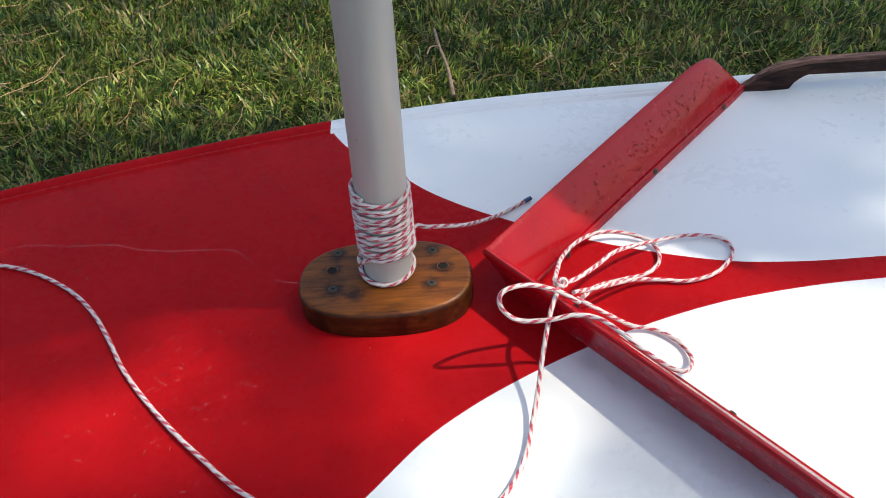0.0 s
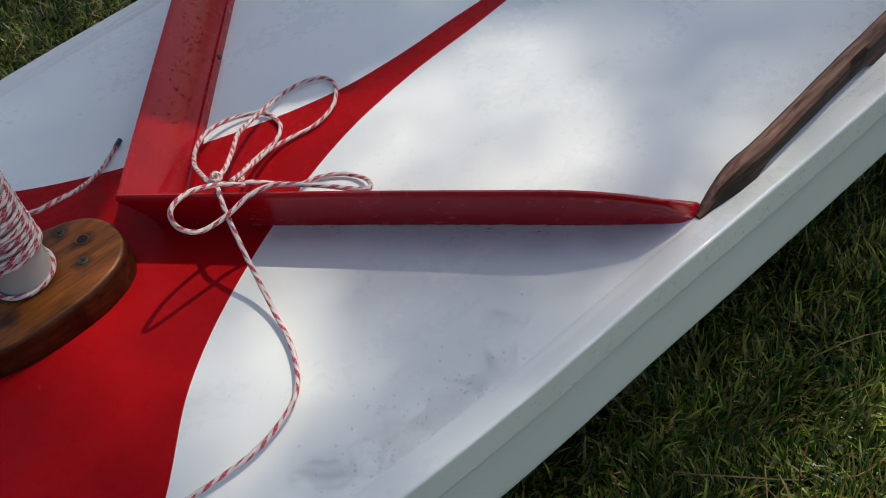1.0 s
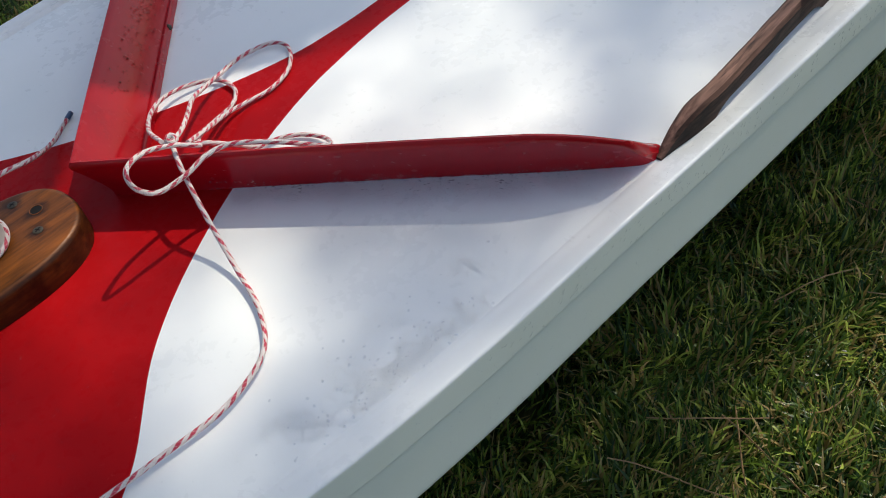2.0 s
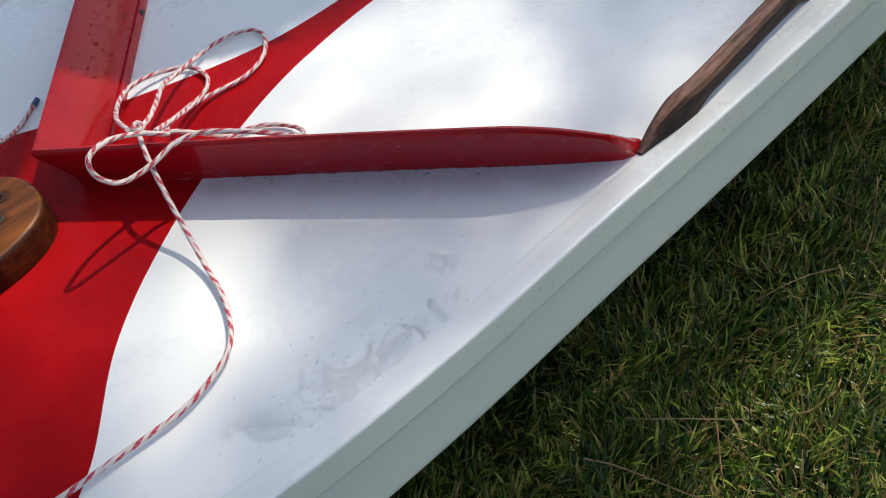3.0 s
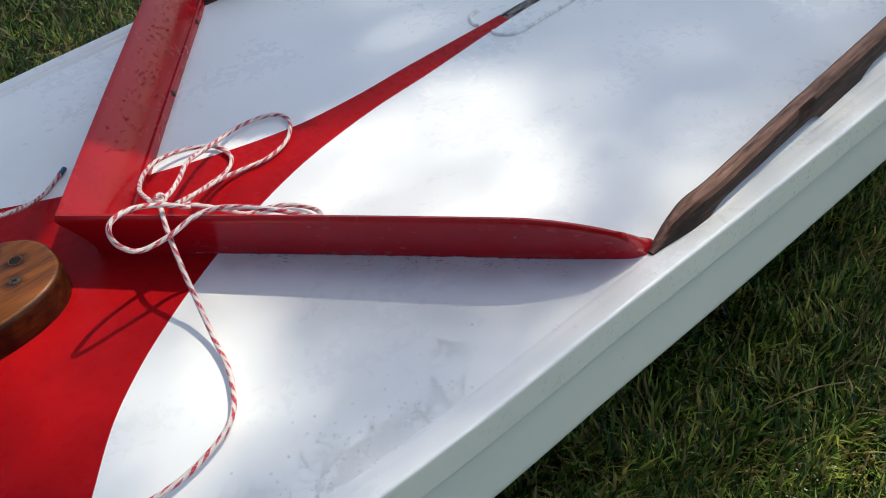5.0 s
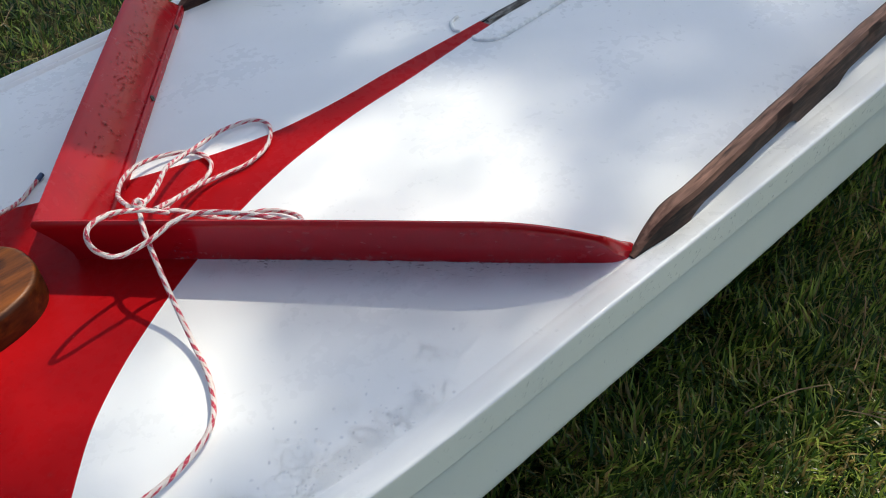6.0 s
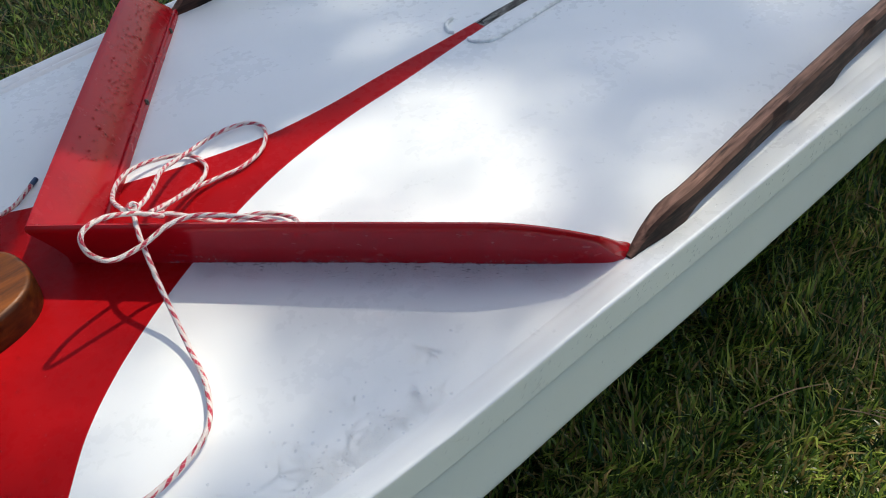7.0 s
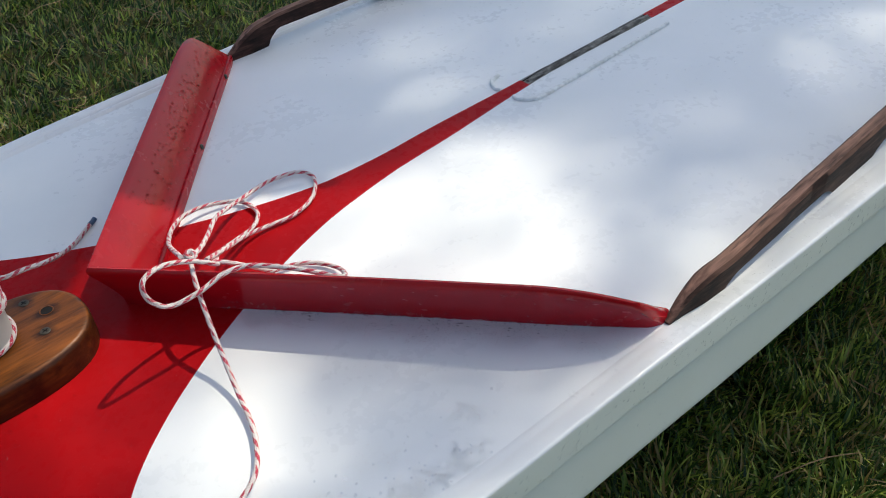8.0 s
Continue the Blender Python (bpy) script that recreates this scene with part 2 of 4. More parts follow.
# ---- building helpers ----
def link_mesh(name, bm, material, parent=None, label="", smooth=True):
    me = bpy.data.meshes.new(name)
    bm.to_mesh(me)
    bm.free()
    for mat in material if isinstance(material, (list, tuple)) else [material]:
        me.materials.append(mat)
    if smooth:
        me.shade_smooth()
        me.set_sharp_from_angle(angle=radians(40))
    ob = new(name, me)
    if parent is not None:
        ob.parent = parent
    if label:
        ob["label"] = label
    return ob


def part(name, bm, material, parent, label=""):
    return link_mesh(name, bm, material, parent, label)


def hermite(xs, ys, x):
    """A smooth curve through the stations."""
    xs, ys = np.array(xs, float), np.array(ys, float)
    d = np.gradient(ys, xs)
    i = np.clip(np.searchsorted(xs, x) - 1, 0, len(xs) - 2)
    h = xs[i + 1] - xs[i]
    t = np.clip((x - xs[i]) / h, 0, 1)
    return float((2 * t**3 - 3 * t**2 + 1) * ys[i] + (t**3 - 2 * t**2 + t) * h * d[i] + (3 * t**2 - 2 * t**3) * ys[i + 1] + (t**3 - t**2) * h * d[i + 1])


def grid(bm, rows, closed=False, mat=0):
    """Faces between rows of points."""
    vs = [[bm.verts.new(p) for p in r] for r in rows]
    n = len(vs[0])
    for a, b in zip(vs, vs[1:]):
        for j in range(n if closed else n - 1):
            k = (j + 1) % n
            f = bm.faces.new((a[j], a[k], b[k], b[j]))
            f.material_index = mat
    return vs


def catmull(points, step):
    """A smooth polyline through the points, with samples about step apart."""
    p = [Vector(q) for q in points]
    p = [2 * p[0] - p[1]] + p + [2 * p[-1] - p[-2]]
    out = []
    for i in range(1, len(p) - 2):
        a, b, c, d = p[i - 1:i + 3]
        n = max(2, int((c - b).length / step))
        for k in range(n):
            t = k / n
            out.append(0.5 * (2 * b + (c - a) * t + (2 * a - 5 * b + 4 * c - d) * t * t + (3 * b - a - 3 * c + d) * t**3))
    out.append(p[-2])
    return out


def tube(name, line, radius, material, parent=None, label="", sides=10, taper=None):
    """A round tube along a polyline, with uv in metres along it and turns round it."""
    bm = bmesh.new()
    uvl = bm.loops.layers.uv.new("UVMap")
    up = Vector((0.3, 0.2, 0.93))
    rings, dist, s = [], [], 0.0
    for i, q in enumerate(line):
        d = (line[min(i + 1, len(line) - 1)] - line[max(i - 1, 0)]).normalized()
        up = (up - up.dot(d) * d).normalized()
        side = d.cross(up)
        if i:
            s += (q - line[i - 1]).length
        dist.append(s)
        r = radius * (taper(i / (len(line) - 1)) if taper else 1.0)
        rings.append([bm.verts.new(q + r * (math.cos(a) * up + math.sin(a) * side)) for a in (2 * math.pi * k / sides for k in range(sides))])
    for i in range(len(rings) - 1):
        for k in range(sides):
            k2 = (k + 1) % sides
            f = bm.faces.new((rings[i][k], rings[i][k2], rings[i + 1][k2], rings[i + 1][k]))
            for lp, (u, w) in zip(f.loops, ((dist[i], k), (dist[i], k + 1), (dist[i + 1], k + 1), (dist[i + 1], k))):
                lp[uvl].uv = (u, w / sides)
    bm.faces.new(rings[0][::-1])
    bm.faces.new(rings[-1])
    return link_mesh(name, bm, material, parent, label)


# ---- the lawn ----
GROUND_Z = -0.27
bm = bmesh.new()
N = 60
def spread(k):
    s = (k / N) * 2 - 1
    return 400 * s**5 + 3 * s
vs = [[bm.verts.new((spread(i) + 0.3, spread(j) + 0.3, GROUND_Z + 0.012 * noise.noise(Vector((spread(i), spread(j), 0)) * 1.5))) for j in range(N + 1)] for i in range(N + 1)]
for i in range(N):
    for j in range(N):
        bm.faces.new((vs[i][j], vs[i + 1][j], vs[i + 1][j + 1], vs[i][j + 1]))
tagged(link_mesh("ground", bm, SOIL), "brown thatch and soil under the lawn", "ground", kind="structure")


def grass_mesh(count, region, lengths, widths, seed, flat=0.55, soft=0.3, hole=None):
    """Many bent tapering blades in one mesh."""
    rng = np.random.default_rng(seed)
    x0, x1, y0, y1 = region
    px, py = rng.uniform(x0, x1, count), rng.uniform(y0, y1, count)
    # thin out towards an uneven border
    rim = np.minimum(np.minimum(px - x0, x1 - px), np.minimum(py - y0, y1 - py)) / soft
    rim += 0.8 * np.array([noise.noise(Vector((a * 2.5 / soft, b * 2.5 / soft, 5.0))) for a, b in zip(px, py)])
    stay = rng.random(count) < np.clip(rim, 0.0, 1.0)
    if hole:
        hx0, hx1, hy0, hy1 = hole
        stay &= ~((px > hx0) & (px < hx1) & (py > hy0) & (py < hy1))
    px, py = px[stay], py[stay]
    count = len(px)
    clump = np.array([noise.noise(Vector((a * 9, b * 9, 3.0))) for a, b in zip(px, py)])
    ln = rng.uniform(*lengths, count) * (1 + 0.45 * clump)
    wd = rng.uniform(*widths, count)
    az = 5 * np.array([noise.noise(Vector((a * 14, b * 14, 8.0))) for a, b in zip(px, py)]) + rng.normal(0, 1.1, count)
    lean = np.clip(rng.normal(flat, 0.5, count), 0.02, 1.5)
    curl = rng.uniform(-0.1, 1.1, count)
    dx, dy = np.cos(az), np.sin(az)
    segs = 3
    verts = np.zeros((count, 2 * segs + 1, 3))
    qx, qz = np.zeros(count), np.zeros(count)
    for s in range(segs + 1):
        f = s / segs
        half = wd * 0.5 * (1 - f**2.2) * (0.7 + 0.6 * min(f * 3, 1))
        cx, cy, cz = px + qx * dx, py + qx * dy, GROUND_Z - 0.004 + qz
        if s < segs:
            verts[:, 2 * s] = np.stack([cx - dy * half, cy + dx * half, cz], 1)
            verts[:, 2 * s + 1] = np.stack([cx + dy * half, cy - dx * half, cz], 1)
        else:
            verts[:, 2 * s] = np.stack([cx, cy, cz], 1)
        ang = lean + curl * f * 1.6
        qx = qx + np.sin(ang) * ln / segs
        qz = qz + np.cos(ang) * ln / segs
    per = 2 * segs + 1
    base = (np.arange(count) * per)[:, None]
    quads = np.array([[2 * s, 2 * s + 1, 2 * s + 3, 2 * s + 2] for s in range(segs - 1)]).reshape(-1)
    tri_ = np.array([2 * segs - 2, 2 * segs - 1, 2 * segs])
    loops = np.concatenate([base + quads[None], base + tri_[None]], 1)
    nl = loops.shape[1]
    starts = (np.arange(count) * nl)[:, None] + np.array([4 * s for s in range(segs)])[None]
    me = bpy.data.meshes.new("lawn_grass")
    me.vertices.add(count * per)
    me.vertices.foreach_set("co", verts.reshape(-1))
    me.loops.add(count * nl)
    me.loops.foreach_set("vertex_index", loops.reshape(-1).astype(np.int32))
    me.polygons.add(count * segs)
    me.polygons.foreach_set("loop_start", starts.reshape(-1).astype(np.int32))
    me.update(calc_edges=True)
    me.validate()
    me.shade_smooth()
    me.materials.append(LAWN)
    return me


# longer and more upright beside the near hull side, short and flattened on the far side
for reg, cnt, sd, lie, tall, thick in (((-0.15, 1.85, -1.20, -0.10), 195000, 3, 0.55, (0.020, 0.052), (0.0011, 0.0038)), ((-1.45, 1.65, 0.08, 1.95), 305000, 4, 1.0, (0.018, 0.046), (0.0016, 0.0052)), ((-2.2, 2.6, 1.6, 3.2), 36000, 5, 1.0, (0.018, 0.052), (0.0016, 0.0052))):
    tagged(new("lawn_grass", grass_mesh(cnt, reg, tall, thick, sd, lie)),
           "green lawn grass with dry straw blades, mown", "grass", kind="stuff")
tagged(new("lawn_grass", grass_mesh(90000, (-6.0, 7.0, -6.0, 7.0), (0.030, 0.075), (0.005, 0.011), 6, 0.8, 3.2, (-1.2, 1.45, -1.0, 1.75))),
       "green lawn grass with dry straw blades, mown", "grass", kind="stuff")


# dry pine needles and a fallen twig in the grass
rnl = random.Random(21)
bm = bmesh.new()
for k in range(330):
    near = k % 3 == 0
    x, y = (rnl.uniform(0.1, 1.5), rnl.uniform(-0.95, -0.46)) if near else (rnl.uniform(-1.1, 1.5), rnl.uniform(0.5, 1.9))
    a, ln = rnl.uniform(0, 6.28), rnl.uniform(0.05, 0.13)
    z = GROUND_Z + rnl.uniform(0.018, 0.038)
    bend = rnl.uniform(-0.25, 0.25)
    prev = None
    for i in range(6):
        f = i / 5 - 0.5
        c = Vector((x + math.cos(a + bend * f) * ln * f, y + math.sin(a + bend * f) * ln * f, z + 0.006 * math.sin(f * 5 + k)))
        side, up = Vector((-math.sin(a), math.cos(a), 0)) * 0.0008, Vector((0, 0, 0.0011))
        ring = [bm.verts.new(c + side), bm.verts.new(c + up), bm.verts.new(c - side)]
        if prev:
            for j in range(3):
                bm.faces.new((prev[j], prev[(j + 1) % 3], ring[(j + 1) % 3], ring[j]))
        prev = ring
tagged(link_mesh("pine_needles", bm, NEEDLE), "dry orange-brown pine needles lying in the grass", "pine needles", kind="stuff")
twig_line = catmull([(0.034, 1.075, GROUND_Z + 0.030), (0.045, 0.985, GROUND_Z + 0.036), (0.062, 0.895, GROUND_Z + 0.034), (0.072, 0.795, GROUND_Z + 0.026)], 0.01)
twig = tagged(tube("fallen_twig", twig_line, 0.0040, TWIG, None, "", 8, lambda f: 0.75 + 0.25 * math.sin(9 * f) * 0.4 + 0.25 * f), "dead brown twig lying in the grass", "twig")
tube("side_shoot", catmull([(0.045, 0.985, GROUND_Z + 0.036), (0.028, 0.965, GROUND_Z + 0.046), (0.020, 0.930, GROUND_Z + 0.048)], 0.008), 0.0016, TWIG, twig, "", 6)


# ---- shade tree beside the boat ----
tree = tagged(new("shade_tree"), "broad leafy shade tree that dapples the deck with light", "tree")
CROWN_D = 9.0
EDGE_X = [-3.0, -0.60, -0.43, -0.23, 0.0, 0.08, 0.13, 0.26, 0.32, 0.40, 0.60, 0.70, 3.0]
EDGE_Y = [-0.25, -0.08, -0.055, -0.012, 0.015, 0.05, 0.085, 0.085, 0.05, 0.0, -0.03, -0.10, -0.6]


def lobe(x, y, cx, cy, rx, ry, peak):
    """A soft-edged gap in the leaves."""
    return peak * min(1.0, max(0.0, (1.3 - math.hypot((x - cx) / rx, (y - cy) / ry)) / 0.6))


def through_leaves(x, y):
    """The share of sunlight that the crown lets through to the deck plane at (x, y)."""
    if y > 0.55:         # the far lawn: a lit band, flecks elsewhere
        fine = noise.noise(Vector((x * 8.5, y * 8.5, 3.0)))
        if x < 0.10:
            band = 2.2 - abs(y - 0.93 - 0.10 * max(0.0, x + 0.3)) / 0.09 + 1.3 * fine
            return min(1.0, max(0.02, band, 0.60 + 1.3 * fine if y > 0.98 else 0.0))
        return min(0.9, max(0.02, 0.9 - 2.2 * max(0.0, x - 0.30) - 2.0 * abs(y - 0.90) + 1.4 * fine, 0.10 + 0.9 * fine))
    if y < -0.47:        # the near lawn
        fine = noise.noise(Vector((x * 11, y * 11, 4.0)))
        return min(1.0, max(0.02, lobe(x, y, 0.68, -0.67, 0.22, 0.12, 1.0) * (1.0 + 0.9 * fine), 0.12 * fine))
    if y > np.interp(x, EDGE_X, EDGE_Y) + (0.07 if -0.5 < x < 0.36 else 0.0):
        return max(0.02, lobe(x, y, 0.62, 0.07, 0.08, 0.035, 0.30), lobe(x, y, 0.70, 0.20, 0.10, 0.07, 0.17), lobe(x, y, 1.0, 0.10, 0.2, 0.1, 0.11))
    vee = lobe(x, y, 0.23, 0.02, 0.20, 0.16, 0.75)
    if x > 0.12 + 0.857 * abs(y):        # abaft the splash boards
        lit = lobe(x, y, 0.42, -0.14, 0.22, 0.19, 0.72)
        side = 0.37 * min(1.0, max(0.0, (-0.26 - y) / 0.08)) * min(1.0, max(0.0, (0.86 - x) / 0.2)) if x > 0.45 else 0.0
        return max(0.08, lit, vee, side, 0.40 if y < -0.40 else 0.0, lobe(x, y, 1.12, -0.24, 0.14, 0.12, 0.22))
    rim = 0.34 if y < -0.385 and x > 0.05 else 0.0
    if x > 0.06 and y < -0.12:           # white deck before the boards
        return max(0.17, lobe(x, y, 0.140, -0.180, 0.075, 0.085, 0.76), lobe(x, y, 0.095, -0.245, 0.060, 0.075, 0.74), lobe(x, y, 0.01, -0.29, 0.05, 0.06, 0.5), rim, vee)
    red = max(lobe(x, y, 0.045, -0.11, 0.11, 0.10, 0.74), lobe(x, y, -0.285, -0.185, 0.12, 0.08, 0.74), lobe(x, y, -0.23, -0.06, 0.12, 0.06, 0.42), 0.16)
    return max(red, vee, lobe(x, y, 0.01, -0.29, 0.05, 0.06, 0.5))


rng = np.random.default_rng(11)
cnt = 190000
lx, ly = rng.uniform(-1.7, 2.3, cnt), rng.uniform(-1.5, 2.6, cnt)
keep = np.array([rng.random() < -math.log(through_leaves(a, b)) / 4.1 and math.hypot((a - 0.3) / 2.0, (b - 0.55) / 2.05) < 0.86 + 0.30 * noise.noise(Vector((a * 1.3, b * 1.3, 2.0))) + 0.12 * rng.random()
                 for a, b in zip(lx, ly)])
lx, ly = lx[keep], ly[keep]
cnt = len(lx)
depth = CROWN_D + rng.uniform(-0.45, 0.6, cnt) + 0.5 * (ly - 0.5) * 0.3
cen = np.stack([lx, ly, np.zeros(cnt)], 1) + np.array(SUN)[None] * depth[:, None]
nrm = np.array(SUN)[None] + rng.normal(0, 0.45, (cnt, 3))
nrm /= np.linalg.norm(nrm, axis=1)[:, None]
tang = np.cross(nrm, rng.normal(0, 1, (cnt, 3)))
tang /= np.linalg.norm(tang, axis=1)[:, None]
bita = np.cross(nrm, tang)
ls = rng.uniform(0.013, 0.022, cnt)[:, None]
corner = [cen - tang * ls, cen + bita * ls * 0.62 + nrm * ls * 0.12, cen + tang * ls * 1.15, cen - bita * ls * 0.62 + nrm * ls * 0.12]
co = np.stack(corner, 1).reshape(-1, 3)
idx = np.arange(cnt)[:, None] * 4
faces = np.concatenate([idx + np.array([[0, 1, 2]]), idx + np.array([[0, 2, 3]])], 1).reshape(-1, 3)
me = bpy.data.meshes.new("crown")
me.from_pydata(co.tolist(), [], faces.tolist())
me.materials.append(LEAF)
crown = new("crown", me)
crown.parent = tree

# an unseen low bough, added so that its leaf edge shades the foredeck
rng = np.random.default_rng(12)
cb = 9000
bx = rng.uniform(-0.62, 0.40, cb)
by = np.interp(bx, EDGE_X, EDGE_Y) + 0.16 * rng.random(cb)
bd = 1.75 + rng.uniform(-0.05, 0.05, cb)
bc = np.stack([bx, by, np.zeros(cb)], 1) + np.array(SUN)[None] * bd[:, None]
bt = rng.normal(0, 1, (cb, 3)) * np.array([1, 1, 0.3])
bt /= np.linalg.norm(bt, axis=1)[:, None]
bs = np.cross(np.array(SUN)[None] + rng.normal(0, 0.3, (cb, 3)), bt)
bs /= np.linalg.norm(bs, axis=1)[:, None]
bl = rng.uniform(0.006, 0.011, cb)[:, None]
co = np.stack([bc - bt * bl, bc + bs * bl * 0.6, bc + bt * bl, bc - bs * bl * 0.6], 1).reshape(-1, 3)
idx = np.arange(cb)[:, None] * 4
me = bpy.data.meshes.new("added_shade_leaves")
me.from_pydata(co.tolist(), [], np.concatenate([idx + np.array([[0, 1, 2]]), idx + np.array([[0, 2, 3]])], 1).reshape(-1, 3).tolist())
me.materials.append(LEAF)
new("added_shade_leaves", me).parent = tree
fork = Vector((7.4, -2.6, 3.6))
tube("trunk", catmull([(7.8, -3.1, GROUND_Z - 0.05), (7.7, -3.0, 1.0), fork, (7.0, -2.2, 5.2)], 0.15), 0.22, BARK, tree, "", 14, lambda f: 1.25 - 0.65 * f)
for tx, ty in ((-1.2, -0.9), (-0.6, 1.8), (0.8, 0.4), (1.9, 2.1), (1.8, -1.2)):
    tip = Vector((tx, ty, 0)) + SUN * (CROWN_D + 0.7)
    mid_ = fork.lerp(tip, 0.5) + Vector((0, 0, 0.5))
    tube("limb", catmull([fork - Vector((0.05, 0.05, 0.3)), mid_, tip], 0.12), 0.09, BARK, tree, "", 8, lambda f: 1 - 0.85 * f)


# the added bough's wood, out of view like its leaves
tube("added_bough", catmull([fork - Vector((0, 0, 0.6)), (4.6, -1.2, 2.7), (2.3, 0.25, 1.9), (1.35, 0.16, 1.58), (0.55, 0.05, 1.50)], 0.08), 0.045, BARK, tree, "", 8, lambda f: 1 - 0.9 * f)


# ---- the boat: a flat-decked sailing dinghy ----
boat = tagged(new("sailing_dinghy"), "red and white flat-decked wooden sailing dinghy, wet, resting on the lawn", "boat")
BX = [-1.02, -0.95, -0.75, -0.53, -0.32, -0.10, 0.08, 0.20, 0.40, 0.56, 0.80, 1.20, 1.60, 2.00, 2.30]
BW = [0.004, 0.060, 0.157, 0.242, 0.311, 0.368, 0.400, 0.411, 0.420, 0.428, 0.437, 0.445, 0.430, 0.392, 0.350]
GX = [-0.14, -0.10, -0.075, -0.02, 0.04, 0.085, 0.126, 0.173, 0.26, 0.38, 0.46, 0.56, 0.68, 0.72, 0.99, 1.2, 2.3]
GH = [0.430, 0.355, 0.310, 0.258, 0.1925, 0.157, 0.131, 0.105, 0.066, 0.0295, 0.0195, 0.0165, 0.0105, 0.009, 0.009, 0.011, 0.011]
SLOT0, SLOT1, SLOT_HALF = 0.718, 0.985, 0.0014
SLOT_OFF = 0.0045    # the open slot lies to one side of the grey capping
RIM = 0.028          # width of the gunwale strip on deck
CHINE_Z = -0.109


def beam(x):
    return hermite(BX, BW, x)


def centre(x):
    return -0.0115 + 0.0150 * min(max((x - 0.4) / 0.35, 0.0), 1.0)


def red_half(x):
    return hermite(GX, GH, x)


def deck_z(y):
    return -0.008 * (y / 0.395) ** 2


def on_deck(x, y, up=0.0):
    return Vector((x, y, deck_z(y) + up))


def strip(lo, hi, x0, x1, n, cols, material, name, label=""):
    """A piece of the deck skin between two lines that run fore and aft."""
    bm = bmesh.new()
    rows = []
    for i in range(n + 1):
        x = x0 + (x1 - x0) * i / n
        a, b = lo(x), hi(x)
        rows.append([on_deck(x, a + (b - a) * k / cols) for k in range(cols + 1)])
    grid(bm, rows)
    bmesh.ops.recalc_face_normals(bm, faces=bm.faces)
    if sum(f.normal.z for f in bm.faces) < 0:
        bmesh.ops.reverse_faces(bm, faces=bm.faces)
    return part(name, bm, material, boat, label)


def inner(x):
    return max(beam(x) - RIM, 0.002)


xm = -0.2
while red_half(xm) > inner(xm):
    xm += 0.0005
XM = xm
mid = lambda x: centre(x)
edge_n = lambda x: -0.010 - inner(x)
edge_f = lambda x: -0.010 + inner(x)
gn = lambda x: max(centre(x) - red_half(x), edge_n(x))
gf = lambda x: min(centre(x) + red_half(x), edge_f(x))
strip(edge_n, edge_f, -1.02, XM, 40, 12, RED, "foredeck", "glossy red painted foredeck")
strip(gn, gf, XM, SLOT0, 160, 10, RED, "red_stripe", "red stripe tapering aft along the deck")
strip(gn, gf, SLOT1, 2.30, 20, 2, RED, "red_stripe", "narrow red stripe abaft the slot")
strip(edge_n, gn, XM, 2.30, 240, 10, WHITE, "side_deck", "glossy white painted side deck with water beads")
strip(gf, edge_f, XM, 2.30, 240, 10, WHITE, "side_deck", "glossy white painted side deck with water beads")
strip(gn, lambda x: centre(x) + SLOT_OFF - SLOT_HALF, SLOT0, SLOT1, 20, 1, SLOT_WOOD, "slot_lip", "weathered grey wooden slot edge")
strip(lambda x: centre(x) + SLOT_OFF + SLOT_HALF, gf, SLOT0, SLOT1, 20, 1, SLOT_WOOD, "slot_lip", "weathered grey wooden slot edge")

# a half-round weathered capping proud of the near lip
cap_line = [on_deck(x, centre(x) - 0.0016 + 0.0006 * noise.noise(Vector((x * 60, 2, 0))), 0.0002) for x in np.linspace(SLOT0 + 0.004, SLOT1 - 0.002, 70)]
tube("slot_capping", cap_line, 0.0042, SLOT_WOOD, boat, "weathered grey wooden capping beside the slot", 10, lambda f: 0.75 + 0.25 * min(1.0, 12 * f, 12 * (1 - f)) + 0.10 * noise.noise(Vector((f * 40, 6, 0))))

# the daggerboard case below the slot
bm = bmesh.new()
prof = []
for x in np.linspace(SLOT0, SLOT1, 12):
    c = centre(x) + SLOT_OFF
    prof.append([(x, c - SLOT_HALF, 0.0), (x, c - SLOT_HALF, -0.12), (x, c + SLOT_HALF, -0.12), (x, c + SLOT_HALF, 0.0)])
vs = grid(bm, prof)
bm.faces.new(vs[0])
bm.faces.new(vs[-1][::-1])
part("daggerboard_case", bm, HOLE_SHADE, boat, "dark open daggerboard slot")

# hull sides, bottom and transom
xs = np.concatenate([np.linspace(-1.02, -0.5, 24), np.linspace(-0.47, 2.30, 70)])
bm = bmesh.new()
rows = []
for x in xs:
    w = beam(x)
    k = min(1.0, w / 0.1)
    side = [(-0.0028, -0.006), (-0.0004, -0.037), (0.0021 * k, -0.070), (0.0043 * k, -0.098), (0.0046 * k, -0.102), (0.0032 * k, -0.106), (-0.004, CHINE_Z)]
    keel = [(0.55 * w, CHINE_Z - 0.090 * min(1, w / 0.25)), (0.0, CHINE_Z - 0.152 * min(1, w / 0.2))]
    half = [(w + a, z) for a, z in side] + keel
    rows.append([(x, -0.010 - max(0.0, a), z) for a, z in half] + [(x, -0.010 + max(0.0, a), z) for a, z in half[-2::-1]])
vs = grid(bm, rows)
bm.faces.new(vs[-1])
bm.faces.new(vs[0][::-1])
bmesh.ops.recalc_face_normals(bm, faces=bm.faces)
part("hull", bm, HULL, boat, "pale grey-green painted hull side")


